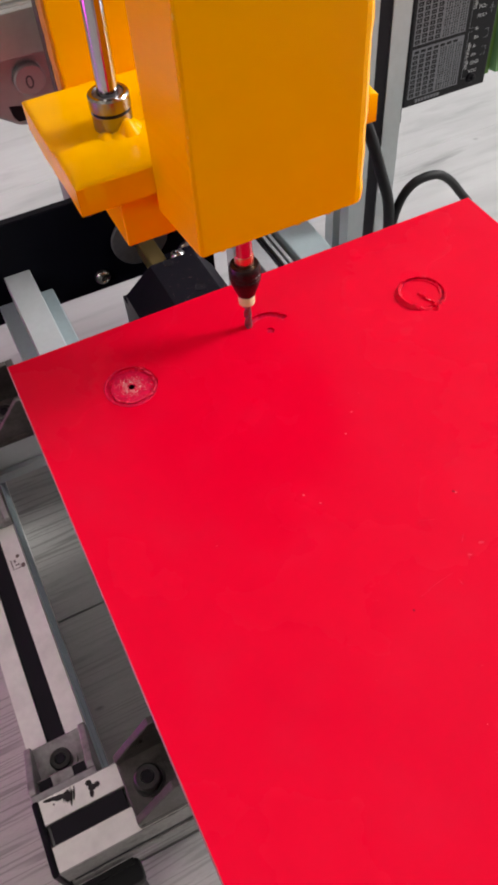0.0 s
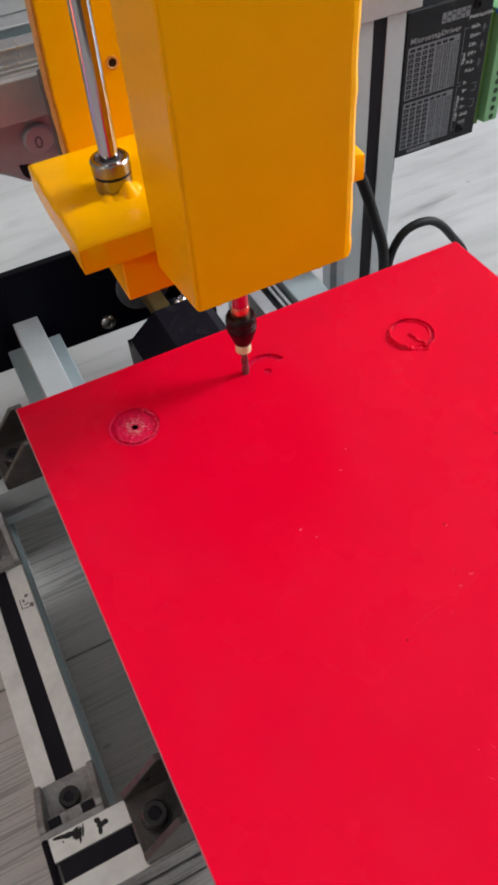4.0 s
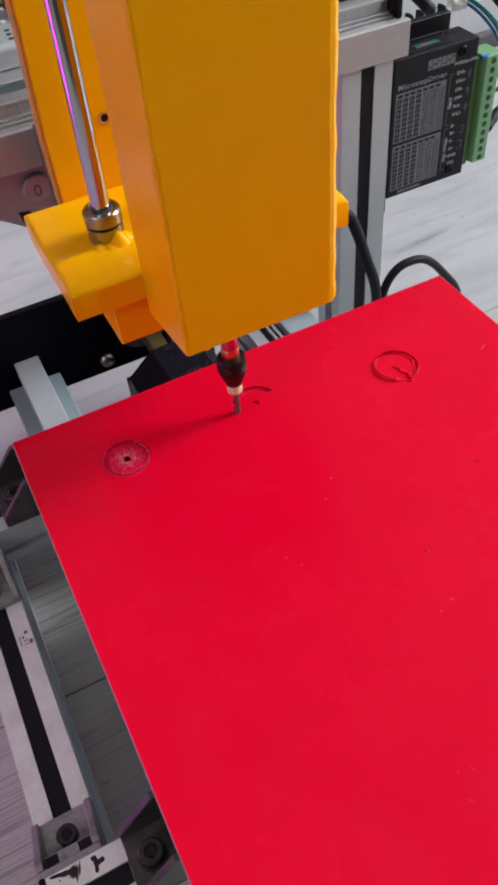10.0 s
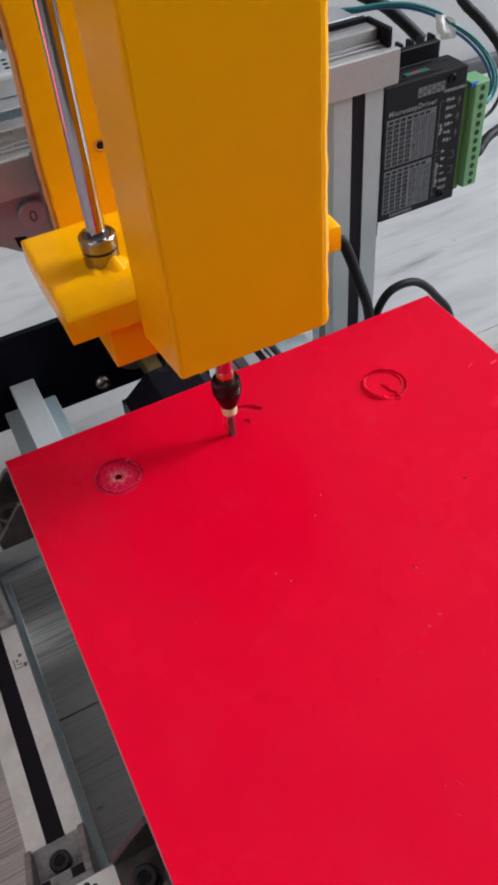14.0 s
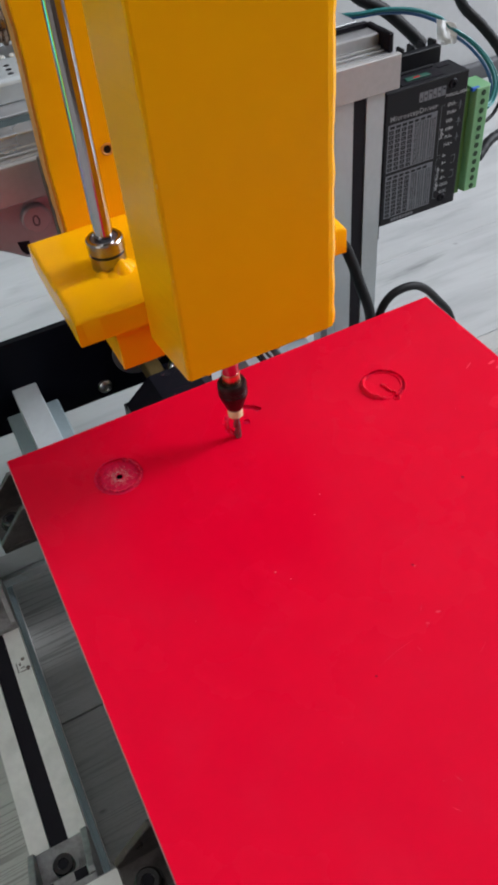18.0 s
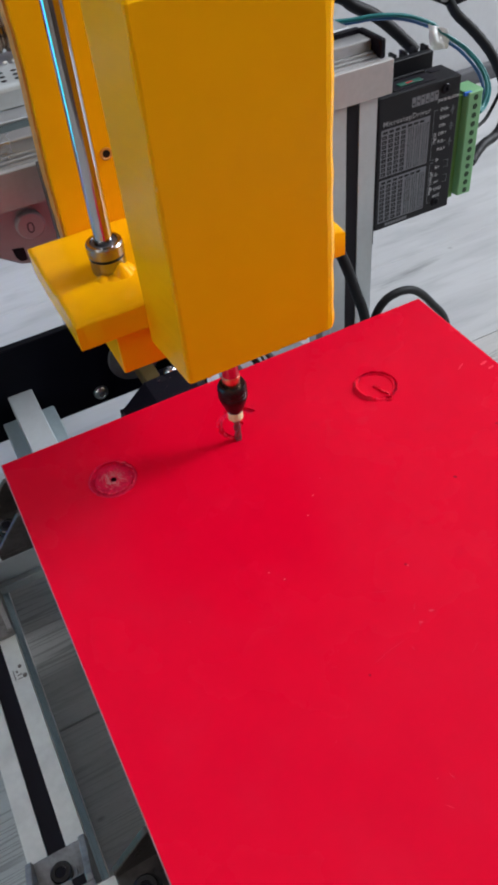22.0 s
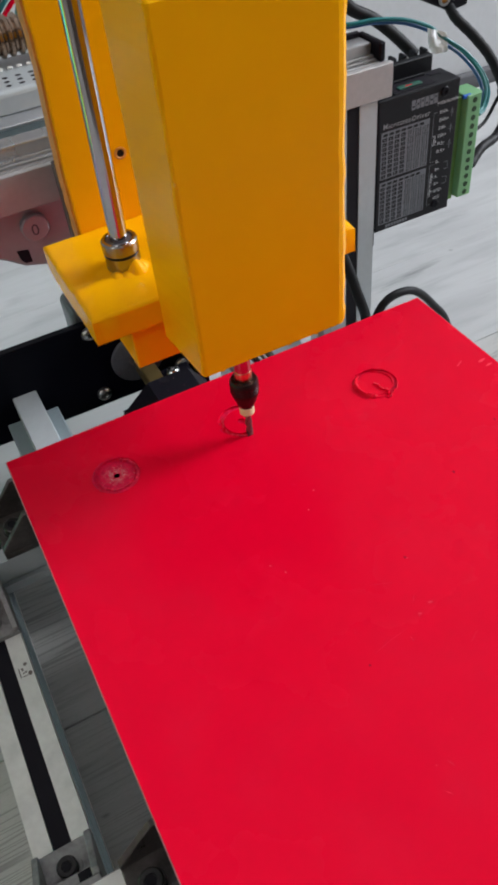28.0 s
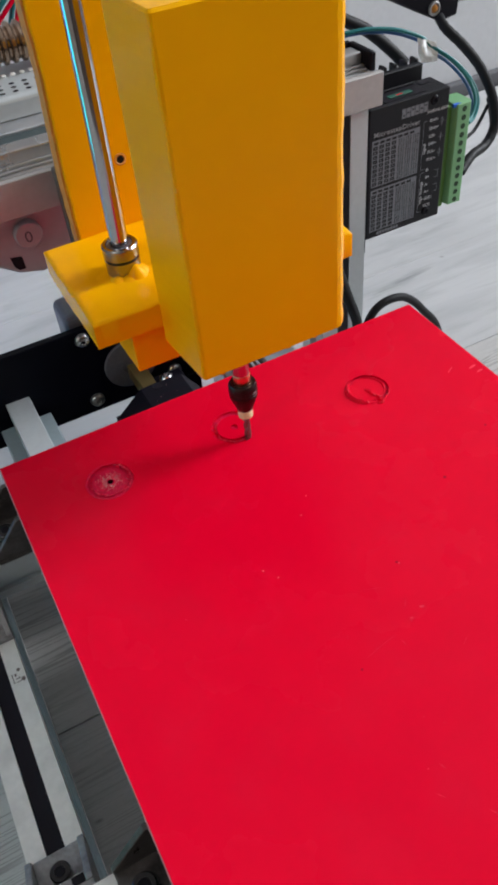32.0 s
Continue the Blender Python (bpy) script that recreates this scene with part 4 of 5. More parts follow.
part("lens_ring", lathe((398, 194.95, 94.5), [(4.9, 0), (4.9, -1.4), (4.4, -1.8), (3.4, -1.8), (3.1, -0.2)], 26, "y"), CAST, sensor, "dull grey lens ring", True)
part("bracket_arm", bx(420.2, 434, 200, 220, 92, 140, 1), CAST, sensor)


# ---- moving things ----
def ring_points(cx, cy, r, n, a0=0.0, a1=360.0, closed=True):
    k = n if closed else n + 1
    return [(cx + r * math.cos(radians(a0 + (a1 - a0) * i / n)), cy + r * math.sin(radians(a0 + (a1 - a0) * i / n))) for i in range(k)]


R_IN, R_OUT = RING - 1.75, RING + 1.75
CUT0, CUT1 = 22.0, 287.5


def red_sheet():
    s = thing("red_sheet", 0, 0, -2.6, "glossy red plastic sheet with three milled rings", "sheet")
    W, D = 254.2, -300
    loops = [[(0.55, -0.4), (W - 0.5, -0.4), (W - 0.5, D), (0.55, D)]]
    c1, c3 = (46.4, -38.7), (189.7, -50.8)
    loops.append(ring_points(*c1, 11.7, 64))
    loops.append(ring_points(*c3, 11.8, 64))
    arc_out = ring_points(*HUB, R_OUT, 90, CUT0, CUT1, False)
    arc_in = ring_points(*HUB, R_IN, 90, CUT0, CUT1, False)
    loops.append(arc_out + arc_in[::-1])
    loops.append(ring_points(*HUB, 1.9, 20))
    bm = bmesh.new()
    for lp in loops:
        vs = [bm.verts.new((x, y, 0)) for x, y in lp]
        for a, b in zip(vs, vs[1:] + vs[:1]):
            bm.edges.new((a, b))
    bmesh.ops.triangle_fill(bm, use_beauty=True, use_dissolve=False, edges=bm.edges[:], normal=(0, 0, 1))
    # walls of the openings and a rounded rim
    def wall(lp, depth):
        vs = [(bm.verts.new((x, y, 0)), bm.verts.new((x, y, depth))) for x, y in lp]
        for (a, b), (c, d) in zip(vs, vs[1:] + vs[:1]):
            bm.faces.new((a, c, d, b))
    for lp in loops[1:]:
        wall(lp, -1.45)
    outer = loops[0]
    out2 = [(0, 0), (W, 0), (W, D - 0.4), (0, D - 0.4)]
    part("top_layer", bm, RED, s)
    bm = bmesh.new()
    top = [bm.verts.new((x, y, 0)) for x, y in outer]
    mid = [bm.verts.new((x, y, -0.4)) for x, y in out2]
    for i in range(4):
        j = (i + 1) % 4
        bm.faces.new((top[i], top[j], mid[j], mid[i]))
    part("edge_bevel", bm, EDGE, s, "pale broken edge of the sheet")
    part("core", bx(0.6, W - 0.6, D + 0.2, -0.6, -2.6, -1.45, 0), EDGE, s)
    for x0, x1, y0, y1 in ((0, 0.55, D - 0.4, 0), (W - 0.55, W, D - 0.4, 0), (0.56, W - 0.56, -0.55, 0), (0.56, W - 0.56, D - 0.4, D + 0.15)):
        part("edge_strip", bx(x0, x1, y0, y1, -2.6, -0.41, 0), EDGE, s, "pale sheet edge")
    # milled floors, islands and rims
    def annulus(name, c, r0, r1, z, mat, n=64, ragged=0.0, a0=0.0, a1=360.0):
        b = bmesh.new()
        full = a1 - a0 >= 360
        ins = ring_points(*c, r0, n, a0, a1, full)
        outs = ring_points(*c, r1, n, a0, a1, full)
        vi = [b.verts.new((x, y, z + random.uniform(0, ragged))) for x, y in ins]
        vo = [b.verts.new((x, y, z + random.uniform(0, ragged))) for x, y in outs]
        for i in range(n):
            j = (i + 1) % len(vi)
            b.faces.new((vi[i], vo[i], vo[j], vi[j]))
        return part(name, b, mat, s)

    def disc_top(name, c, r0, r1, z0, z1, mat):
        """A turned island with a small hole in its middle."""
        return part(name, lathe((c[0], c[1], 0), [(r1, z0), (r1, z1 - 0.12), (r1 - 0.12, z1), (r0, z1), (r0, z0)], 64), mat, s, "", True)

    def burr(name, c, r, amp, mat, n=150, a0=0.0, a1=360.0, gaps=0.3, z=-0.05, top=9.0):
        """Ragged melted swarf along a cut's rim."""
        b = bmesh.new()
        for i in range(n):
            if random.random() < gaps:
                continue
            a = radians(a0 + (a1 - a0) * (i + random.random()) / n)
            rr = r + random.uniform(-0.5, 0.5) * amp
            w, h, l = random.uniform(0.15, 0.5) * amp, min(random.uniform(0.15, 0.6) * amp, top), random.uniform(0.4, 1.1) * amp
            p = Vector((c[0] + rr * math.cos(a), c[1] + rr * math.sin(a), z))
            u, v = Vector((-math.sin(a), math.cos(a), 0)), Vector((math.cos(a), math.sin(a), 0))
            base = [p - u * l - v * w, p + u * l - v * w, p + u * l + v * w, p - u * l + v * w]
            tip = [q + Vector((0, 0, h)) * random.uniform(0.4, 1) + (p - q) * 0.45 for q in base]
            lo, hi = [b.verts.new(q) for q in base], [b.verts.new(q) for q in tip]
            b.faces.new(hi)
            for k in range(4):
                b.faces.new((lo[k], lo[(k + 1) % 4], hi[(k + 1) % 4], hi[k]))
        return tagged(part(name, b, mat, s), kind="stuff")

    def bead(name, c, r, wide, high, a0, a1, mat, seed):
        """An uneven raised bead of melted plastic along an arc."""
        b, rr = bmesh.new(), random.Random(seed)
        n = int((a1 - a0) / 4)
        rows = []
        for i in range(n + 1):
            a = radians(a0 + (a1 - a0) * i / n)
            f = min(1, 4 * i / n, 4 * (n - i) / n)
            w, hh, r1 = wide * (0.5 + 0.5 * f) * rr.uniform(0.8, 1.2), high * f * rr.uniform(0.7, 1.2) + 0.02, r + rr.uniform(-0.12, 0.12)
            rows.append([b.verts.new((c[0] + (r1 + w * u) * math.cos(a), c[1] + (r1 + w * u) * math.sin(a), -0.03 + hh * v)) for u, v in ((-1, 0), (-0.6, 0.75), (0, 1), (0.6, 0.7), (1, 0))])
        for p, q in zip(rows, rows[1:]):
            for k in range(4):
                b.faces.new((p[k], p[k + 1], q[k + 1], q[k]))
        return part(name, b, mat, s, "", True)

    bead("melted_rim", c3, 10.6, 1.5, 1.7, 112, 268, RED, 1)
    bead("melted_rim", c3, 11.7, 0.5, 0.6, -66, 116, RED, 6)
    own = tube([(c3[0] + u, c3[1] + v, z) for u, v, z in ((0.8, -11.0, 0.1), (2.0, -8.4, 0.25), (0.6, -6.0, 0.2), (-0.1, -4.0, 0.25), (0.3, -2.4, 0.2), (-0.7, -1.2, 0.25), (-0.9, 0.6, 0.1))], 0.75, 8, 6, None, 0.35)
    part("melted_spur", own, RED, s, "hooked spur of melted plastic", True)
    bead("melted_rim", c3, 9.2, 0.6, 0.6, -60, 110, RED, 2)
    bead("melted_rim", (c3[0] + 0.4, c3[1] - 11.4), 1.7, 0.7, 0.8, -200, 100, RED, 3)
    bead("melted_rim", c1, 11.8, 0.5, 0.4, 60, 330, RED_CUT, 4)
    annulus("groove_floor", c1, 9.0, 11.7, -1.4, RED_CUT, 64, 0.12)
    disc_top("milled_island", c1, 1.5, 9.3, -1.45, -0.75, RED_CUT)
    b = bmesh.new()
    for i in range(430):
        a, r = random.uniform(0, 6.283), min(abs(random.gauss(0.0, 2.1)) + 1.6 + random.uniform(0, 1.4), 8.6)
        x, y, q = c1[0] + r * math.cos(a), c1[1] + r * math.sin(a), random.uniform(0.08, 0.30)
        bx(x, x + q, y, y + q * 1.2, -0.74, -0.74 + q * 0.25, 0, 1, b)
    tagged(part("milling_dust", b, RED_DUST, s, "pale milling dust round the hole"), kind="stuff")
    part("drilled_hole", lathe((c1[0], c1[1], 0), [(1.48, -0.9), (0.02, -0.9)], 24), SLOT, s, "dark drilled hole")
    burr("rim_burr", c1, 11.7, 0.7, RED, 150, 0, 360, 0.5)
    burr("island_burr", c1, 9.4, 0.7, RED, 60, 0, 360, 0.5)
    # pale burrs whose colour stands in for wet-looking highlights on the rim
    burr("glint_burr", c1, 10.6, 0.8, RED_PALE, 46, -70, 60, 0.35)
    burr("glint_burr", c1, 9.6, 0.7, RED_PALE, 60, -160, -60, 0.45)
    annulus("groove_floor", c3, 8.8, 11.8, -1.35, RED_CUT, 64, 0.12)
    disc_top("island", c3, 0.7, 9.2, -1.45, 0.0, RED)
    burr("rim_burr", c3, 11.5, 0.9, RED, 90, -140, 120, 0.45)
    # highlights along the inner edge, again as pale-coloured burrs
    burr("glint_burr", c3, 9.9, 0.6, RED_PALE, 16, -120, 40)
    burr("curled_swarf", (c3[0] + 0.4, c3[1] - 11.4), 1.8, 1.1, RED, 22)
    burr("island_burr", c3, 9.7, 0.9, RED, 80, 0, 360, 0.35)
    part("scratch", bx(190.2, 192.0, -51.7, -51.35, -0.02, 0.2, 0.08), RED_CUT, s, "melted scratch in the middle")
    part("scratch", bx(188.6, 189.3, -52.0, -51.2, -0.02, 0.2, 0.08), RED_CUT, s, "melted scratch in the middle")
    annulus("groove_floor", HUB, R_IN, R_OUT, -1.42, RED_CUT, 90, 0.1, CUT0, CUT1)
    part("drilled_hole", lathe((*HUB, 0), [(1.88, -1.1), (0.9, -0.8), (0.02, -0.75)], 24), RED_CUT, s, "dark drilled hole")
    burr("groove_swarf", HUB, R_IN + 0.55, 1.3, RED_PALE, 130, CUT0, CUT1, 0.55, -1.3, 0.85)
    burr("groove_swarf", HUB, R_OUT - 0.7, 1.1, RED_CUT, 120, CUT0, CUT1, 0.65, -1.3, 0.85)
    burr("hole_burr", HUB, 1.9, 0.5, RED_CUT, 14, 0, 360, 0.5)
    burr("cut_burr", HUB, R_OUT + 0.1, 0.55, RED_CUT, 40, CUT0, START - 8, 0.5)
    # scratches, specks and scuffs on the sheet
    b = bmesh.new()

    def sliver(bm, x, y, a, l, w):
        u, v = Vector((math.cos(a), math.sin(a), 0)), Vector((-math.sin(a), math.cos(a), 0)) * w
        p = Vector((x, y, 0.02))
        bm.faces.new([bm.verts.new(q) for q in (p - u * l * 0.5, p - u * l * 0.1 - v, p + u * l * 0.5, p + u * l * 0.1 + v)])

    for x, y, a, l in ((99.6, -231.2, 1.9, 3.4), (92.8, -238.9, 2.2, 3.8), (105, -252, 2.1, 4.5), (108, -254, 2.1, 3.6), (116.8, -184.7, 1.6, 3.0),
                       (125.4, -177.4, 1.3, 3.2), (111, -180.8, 0.1, 14), (104, -182.2, 0.2, 10), (121, -157.4, -0.4, 12), (128, -170, 0.8, 5), (138, -196, 0.5, 7)):
        sliver(b, x, y, a, l, 0.10 if l > 6 else 0.22)
    for i in range(14):
        sliver(b, random.uniform(90, 235), random.uniform(-230, -80), random.uniform(-0.6, 1.2), random.uniform(0.8, 3.0), random.uniform(0.05, 0.09))
    tagged(part("scratches", b, RED_SCUFF, s, "fine pale scratches"), kind="stuff")
    b = bmesh.new()
    rnd = random.Random(5)
    for i in range(12):
        x, y, q = rnd.uniform(40, 235), -60 - 190 * rnd.random() ** 1.3, rnd.uniform(0.2, 0.42)
        bx(x, x + q, y, y + q * 0.7, -0.01, 0.12, 0.05, 1, b)
    for x, y in ((123.0, -98.4), (114.9, -107.4), (84.9, -125.8), (88.9, -132.0), (137.3, -152.4)):
        bx(x, x + 0.75, y, y + 0.6, -0.01, 0.14, 0.05, 1, b)
    tagged(part("specks", b, RED_SPECK, s, "pale specks"), kind="stuff")
    d = bmesh.new()
    for x, y, q in ((185.1, -122.7, 1.3), (223.9, -105.2, 1.0), (150, -212, 0.8), (96, -186, 0.8), (137.1, -151.2, 1.0)):
        lathe((x, y, 0), [(q * 0.6, -0.01), (q * 0.5, 0.06), (0.02, 0.08)], 9, "z", d)
    tagged(part("dark_specks", d, RED_DEEP, s, "dark specks"), kind="stuff")
    d = bmesh.new()
    for x, y, a, l, w in ((247.7, -66.2, 0.2, 2.6, 0.8), (248.8, -70.9, 0.1, 2.2, 0.7), (236, -62, 0.5, 3.0, 0.4), (132.9, -174.7, -0.3, 1.2, 0.55), (126.2, -177.0, -0.6, 0.8, 0.45)):
        d.faces.new([d.verts.new((x + l * math.cos(k) * math.cos(a) - w * math.sin(k) * math.sin(a), y + l * math.cos(k) * math.sin(a) + w * math.sin(k) * math.cos(a), 0.03)) for k in [i * 0.6283 for i in range(10)]])
    tagged(part("scuffs", d, RED_BRUISE, s, "pale bruises"), kind="stuff")
    return s


SHEET = red_sheet()

# the strip of plastic that the cutter mills away, in short pieces that sink as it passes
PIECES = []
n_piece = 50
for k in range(n_piece):
    a0 = START - 3 + (CUT1 - START + 3) * k / n_piece
    a1 = START - 3 + (CUT1 - START + 3) * (k + 1) / n_piece + (0.6 if k == n_piece - 1 else 0.0)
    b = bmesh.new()
    pts = ring_points(*HUB, R_OUT, 3, a0, a1, False) + ring_points(*HUB, R_IN, 3, a0, a1, False)[::-1]
    lo, hi = [b.verts.new((x, y, -0.25)) for x, y in pts], [b.verts.new((x, y, -0.012)) for x, y in pts]
    b.faces.new(hi)
    b.faces.new(lo[::-1])
    for i in range(len(pts)):
        j = (i + 1) % len(pts)
        b.faces.new((lo[i], lo[j], hi[j], hi[i]))
    PIECES.append(((a1 - START) / OMEGA, part("milled_piece", b, RED, SHEET)))


def leaning(bm, slope, z0):
    """Leans a bmesh to the right by slope above z0."""
    for v in bm.verts:
        v.co.x += (v.co.z - z0) * slope
    return bm


def head():
    h = thing("spindle_head", 110, 0, 86, "yellow painted spindle head with a box housing and bearing shelf", "spindle head")
    # housing: narrower in front, its sides slant back
    rnd = random.Random(11)
    wav = [[rnd.uniform(-1, 1) for _ in range(60)] for _ in range(4)]

    def wobble(k, z, step):
        u = (z - 70) / step
        i = int(u)
        f = u - i
        f = f * f * (3 - 2 * f)
        return wav[k][i] * (1 - f) + wav[k][i + 1] * f

    own = bmesh.new()
    rings = []
    levels = [73.4, 74.2] + [76 + 2.2 * i for i in range(61)] + [210.9, 212]
    for z in levels:
        e = 1.0 if z in (73.4, 212) else 0.0
        a, b2 = 0.22 * wobble(0, z, 9) + 0.08 * wobble(1, z, 3), 0.45 * wobble(2, z, 8) + 0.16 * wobble(3, z, 3)
        pts = [(75.8 + e, -28), (77.95 + e * 0.9 - a, -60.6 + a), (78.5 + e * 0.6, -61.5 + e * 0.5), (79.5 + a, -62.0 + e), (142.0 - abs(b2), -62.0 + e),
               (143.9 + b2 * 0.6, -61.5 + e), (146.2 + b2 - e, -59.4 + e * 0.6), (147.3 + b2 * 0.7 - e, -56.4), (152 - e, -28)]
        rings.append([own.verts.new((x, y, z)) for x, y in pts])
    for p, q in zip(rings, rings[1:]):
        for k in range(9):
            own.faces.new((p[k], p[(k + 1) % 9], q[(k + 1) % 9], q[k]))
    own.faces.new(rings[0])
    own.faces.new(rings[-1][::-1])
    part("housing", own, YELLOW, h, "yellow painted box housing")
    # bearing shelf: hand-filled top that rolls over its edges and folds round the bearings
    own = bmesh.new()
    lead = [0.0, 0.35, 1.0, 2.2]
    xs = [46.2 + u for u in lead] + [49.6 + 2.55 * i for i in range(47)] + [171.7 - u for u in lead[::-1]]
    ys = [-27.9 + u for u in lead] + [-24.4 + 2.0 * i for i in range(32)] + [41 - u for u in lead[::-1]]

    def relief(x, y):
        e = min(x - 46.2, 171.7 - x, y + 27.9, 41 - y)
        z = -1.0 * max(0, 1 - e / 1.6) ** 2
        z -= 0.8 * max(0, (-18 - y) / 10) ** 2
        z += 0.9 * math.exp(-((y + 4.5 - 0.12 * (x - 60)) / 3.0) ** 2) - 0.7 * math.exp(-((y - 2.5 - 0.12 * (x - 60)) / 3.2) ** 2)
        z += 2.0 * math.exp(-((x - 165) / 5.5) ** 2 - ((y + 19) / 9) ** 2)
        return z + 0.35 * noise.noise((x * 0.07, y * 0.09, 3.0)) + 0.12 * noise.noise((x * 0.3, y * 0.3, 8.0))

    def outline(x, y):
        k = 0.45 * noise.noise((0.0, y * 0.08, 5.0)) + 0.2 * math.sin(y * 0.1)
        return x - k * max(0, 1 - (x - 46.2) / 14)

    top = [[own.verts.new((outline(x, y), y, 94.5 + relief(x, y))) for y in ys] for x in xs]
    low = [[own.verts.new((outline(x, y), y, 81.8)) for y in ys] for x in xs]
    for i in range(len(xs) - 1):
        for j in range(len(ys) - 1):
            own.faces.new((top[i][j], top[i + 1][j], top[i + 1][j + 1], top[i][j + 1]))
            own.faces.new((low[i][j], low[i][j + 1], low[i + 1][j + 1], low[i + 1][j]))
    for i in range(len(xs) - 1):
        for j in (0, -1):
            own.faces.new((top[i][j], low[i][j], low[i + 1][j], top[i + 1][j]))
    for j in range(len(ys) - 1):
        for i in (0, -1):
            own.faces.new((top[i][j], top[i][j + 1], low[i][j + 1], low[i][j]))
    part("shelf", own, YELLOW, h, "", True)
    part("lower_block", bx(62.5, 150, -22, 24, 57.8, 81.7, 0.7, 2), YELLOW, h)
    edge = [(65.2 + 0.0164 * (z - 81) + 0.7 * math.exp(-((z - 168) / 14) ** 2) - 0.6 * math.exp(-((z - 122) / 14) ** 2) + 0.35 * noise.noise((4, 0, z * 0.12)), z) for z in range(84, 215, 3)]
    part("back_plate", prism([(65.2, 81), (150, 81), (150, 215)] + edge[::-1], "y", 41.1, 54, 0.4), YELLOW, h)
    part("plate_edge", prism([(x - 1.1, z) for x, z in edge] + [(x - 0.08, z) for x, z in edge[::-1]], "y", 44, 53), YELLOW_DK, h, "worn brown plate edge")
    part("carriage_plate", bx(64.2, 150, 54.1, 62, 66, 122, 0.6), CAST_DK, h, "dark carriage plate")
    part("carriage", bx(80, 150, 62.1, 97, 72, 120, 1), CAST_DK, h)
    part("screw_hole", lathe((91.8, 41.05, 125.5), [(2.9, 0), (2.9, -0.35), (2.2, -0.5), (1.8, -0.1), (0.02, -0.1)], 18, "y"), YELLOW_DK, h, "brown countersunk screw", True)
    part("screw_recess", lathe((91.8, 41.0, 125.5), [(1.7, 0), (1.7, -0.15), (0.02, -0.2)], 14, "y"), SLOT, h, "dark screw recess", True)
    # bearing and rods
    for x in (72.7, 146):
        part("rod", leaning(lathe((x, 3, 0), [(3.9, 70), (3.9, 330)], 40), 0.018, 100), STEEL, h, "polished steel guide rod", True)
        part("bearing", lathe((x, 3, 0), [(7.6, 94.52), (7.6, 101.2), (7.0, 101.4), (7.0, 102.5), (7.9, 102.7), (7.9, 107.4), (7.3, 108.1), (6.0, 108.1), (5.8, 107.2), (4.1, 107.2), (4.1, 95)], 40), BEARING, h, "steel linear bearing", True)
        part("bearing_groove", lathe((x, 3, 0), [(7.3, 101.3), (7.35, 101.5), (7.35, 102.4), (7.3, 102.6)], 40), BLACK, h, "black ring groove", True)
        part("bearing_seal", lathe((x, 3, 0), [(5.7, 107.1), (5.7, 107.7), (4.5, 107.9), (4.0, 107.6), (4.0, 107.1)], 32), DARK_GREY, h, "dark grey seal", True)
    # a fat run of paint round the foot of the bearing
    own = bmesh.new()
    for dx, dy, r, hh in ((3.8, -6.9, 3.6, 5.6), (6.6, -4.6, 3.2, 3.6), (0.2, -8.0, 3.2, 2.0), (-4.8, -6.4, 2.6, 2.0), (0.5, -5.0, 9.5, 0.9)):
        lathe((71.8 + dx, 3 + dy, 94.3), [(r * 1.5, 0), (r * 1.15, hh * 0.35), (r * 0.75, hh * 0.7), (r * 0.4, hh * 0.93), (0.05, hh)], 20, "z", own)
    part("paint_blob", own, YELLOW, h, "thick glossy paint drip", True)
    # beads and chips in the paint along the edges
    for x, y, z, r in ((78.7, -61.5, 157, 0.55), (78.8, -61.5, 121, 0.4)):
        part("paint_nick", lathe((x, y, z), [(0.05, -r * 2.2), (r * 0.6, -r * 1.2), (r * 0.8, 0), (r * 0.5, r * 1.4), (0.05, r * 2.4)], 9), NICK, h, "pale bead in the paint", True)
    for x, r in ((87, 0.9), (118, 1.1), (131, 0.8)):
        part("paint_chip", bx(x - r, x + r, -61.6, -60.7, 73.15, 73.6, 0.15), NICK, h, "chipped pale patch in the paint")
    # spindle
    ax, ay = 108.2, -30.6
    part("shaft_sleeve", lathe((ax, ay, 0), [(4.0, 42.5), (4.0, 73.3)], 28), STEEL, h, "", True)
    part("coupling", lathe((ax, ay, 0), [(4.1, 37.0), (4.25, 37.3), (4.25, 42.2), (4.1, 42.6)], 28), COPPER, h, "copper-coloured coupling", True)
    ch = part("chuck", lathe((ax, ay, 0), [(3.4, 20.0), (4.0, 20.3), (4.5, 21.6), (6.5, 27.6), (6.95, 29.4), (6.95, 30.6), (6.6, 30.9), (6.95, 31.2), (6.95, 32.6), (6.6, 32.9), (6.95, 33.2), (6.95, 35.6), (6.2, 37.0), (4.2, 37.1)], 36), CHUCK, h, "knurled black keyless chuck", True)
    own = bmesh.new()
    for k in range(24):
        a = 2 * math.pi * k / 24
        lathe((ax + 6.9 * math.cos(a), ay + 6.9 * math.sin(a), 0), [(0.14, 29.5), (0.14, 35.2)], 6, "z", own)
    part("knurl", own, CHUCK, ch)
    part("collet", lathe((ax, ay, 0), [(3.2, 15.0), (3.7, 15.3), (3.75, 19.2), (3.4, 20.05)], 28), CREAM, h, "cream coloured collet nose", True)
    own = bmesh.new()
    rings = []
    for i in range(40):
        z = -1.1 + 16.3 * i / 39
        ring = []
        for k in range(16):
            a = 2 * math.pi * k / 16
            r = 1.75 if z > 12.5 else 1.75 - 0.65 * max(0, math.cos(2 * (a - z * 0.55))) ** 2
            ring.append(own.verts.new((ax + r * math.cos(a), ay + r * math.sin(a), z)))
        rings.append(ring)
    for p, q in zip(rings, rings[1:]):
        for k in range(16):
            own.faces.new((p[k], p[(k + 1) % 16], q[(k + 1) % 16], q[k]))
    own.faces.new(rings[0])
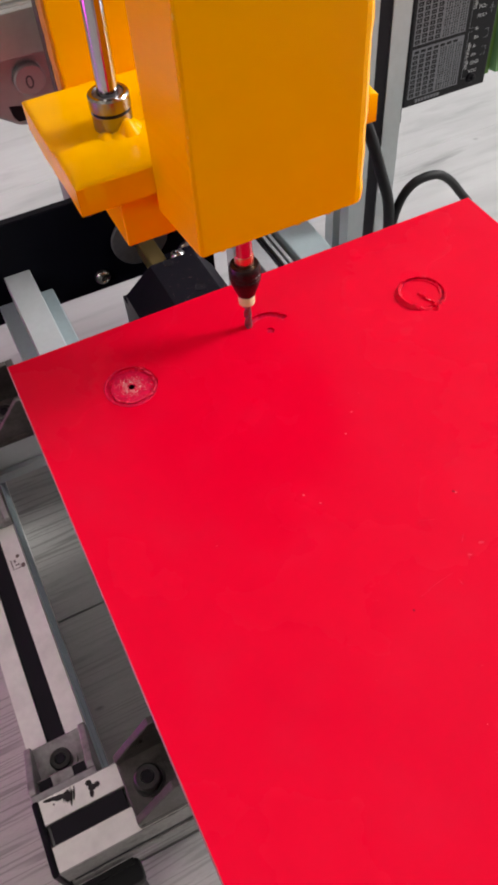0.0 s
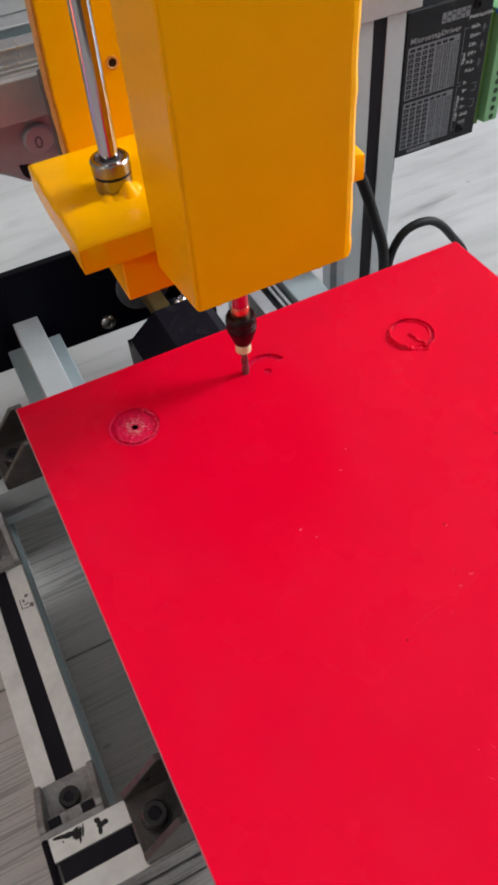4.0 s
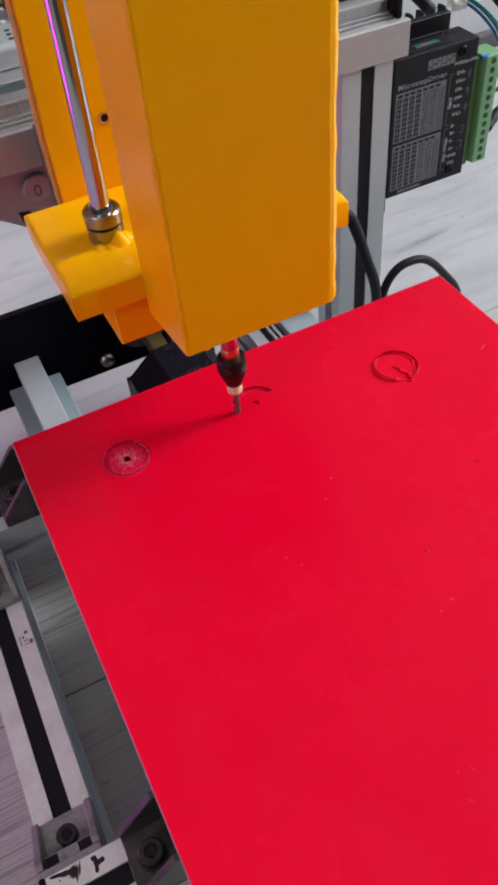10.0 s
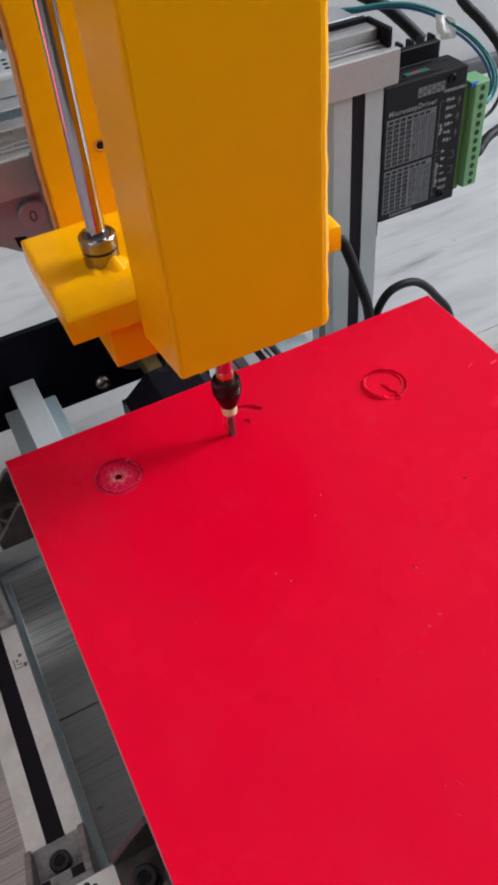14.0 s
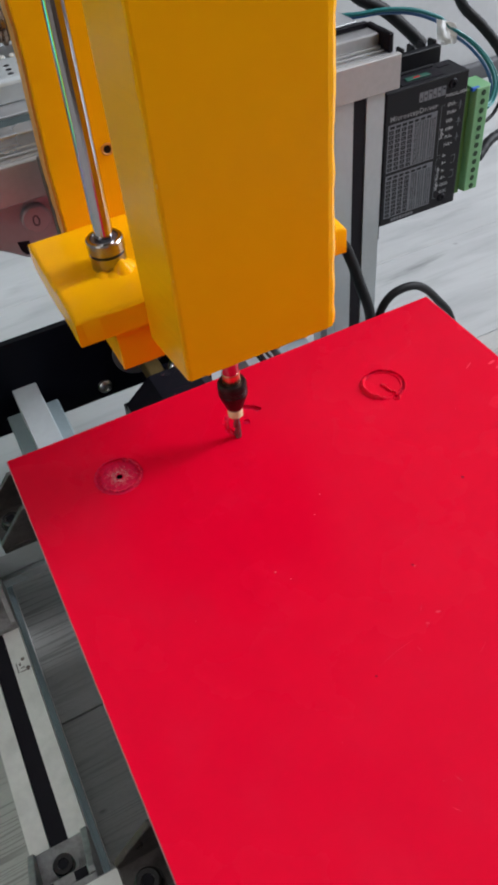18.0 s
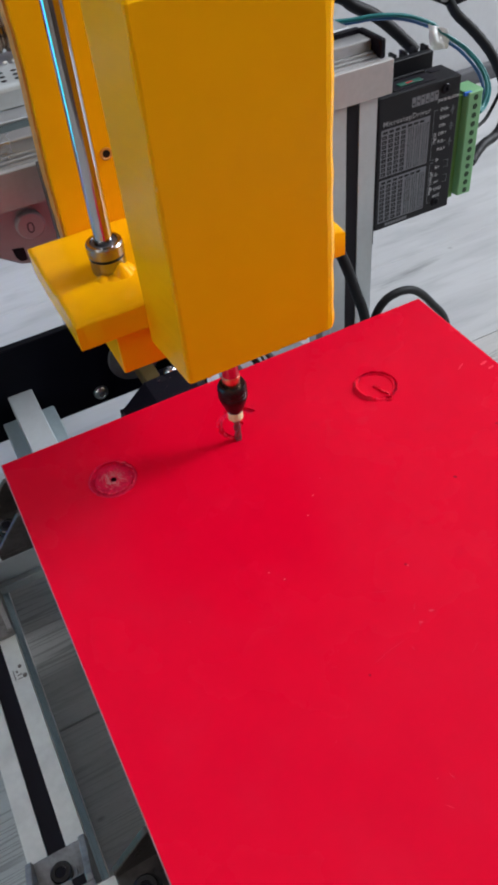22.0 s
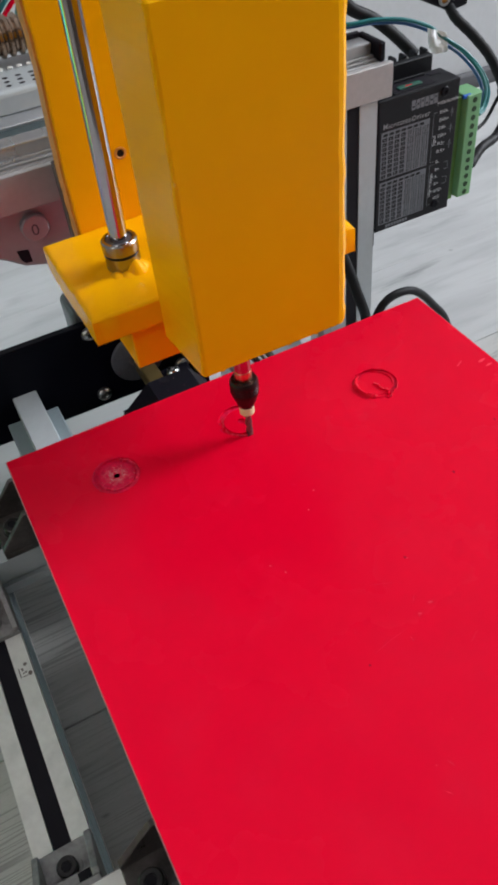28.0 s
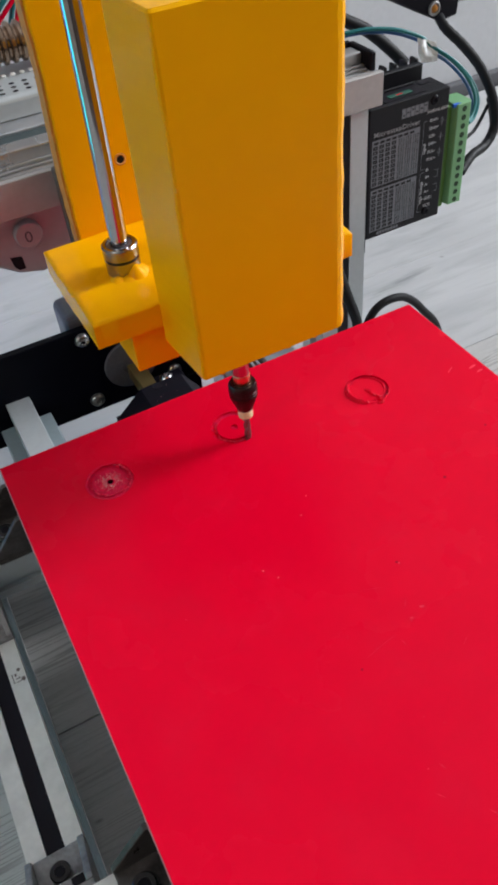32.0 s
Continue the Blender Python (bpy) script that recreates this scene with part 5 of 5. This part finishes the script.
    own.faces.new(rings[-1][::-1])
    part("milling_bit", own, CARBIDE, h, "fluted carbide milling bit", True)
    return h


HEAD = head()


def motions():
    steps = [i * 0.5 for i in range(65)]
    hx, hy, hz = HEAD.location
    walk(HEAD, [(t, pose(hx + turned(t)[0] / 1000, hy, hz)) for t in steps])
    for ob in (SHEET, BED):
        sx, sy, sz = ob.location
        walk(ob, [(t, pose(sx, sy + turned(t)[1] / 1000, sz)) for t in steps])
    # the drum shows its hues in turn, one round in 3.36 s
    walk(DRUM, [(t * 0.5, pose(0, 0, 0.066, 0, 0, -25 - 107.06 * (t * 0.5 - 1.75))) for t in range(65)])
    for t, ob in PIECES:
        if t > 31.7:
            continue
        t = max(t, 0.1)
        rows = [(0, pose(0, 0, 0))] if t > 0.3 else []
        if t - 0.5 > 0.2:
            rows.append((t - 0.5, pose(0, 0, 0)))
        rows.append((t if rows else 0, pose(0, 0, -0.0012)))
        rows.append((32, pose(0, 0, -0.0012)))
        walk(ob, rows)


motions()
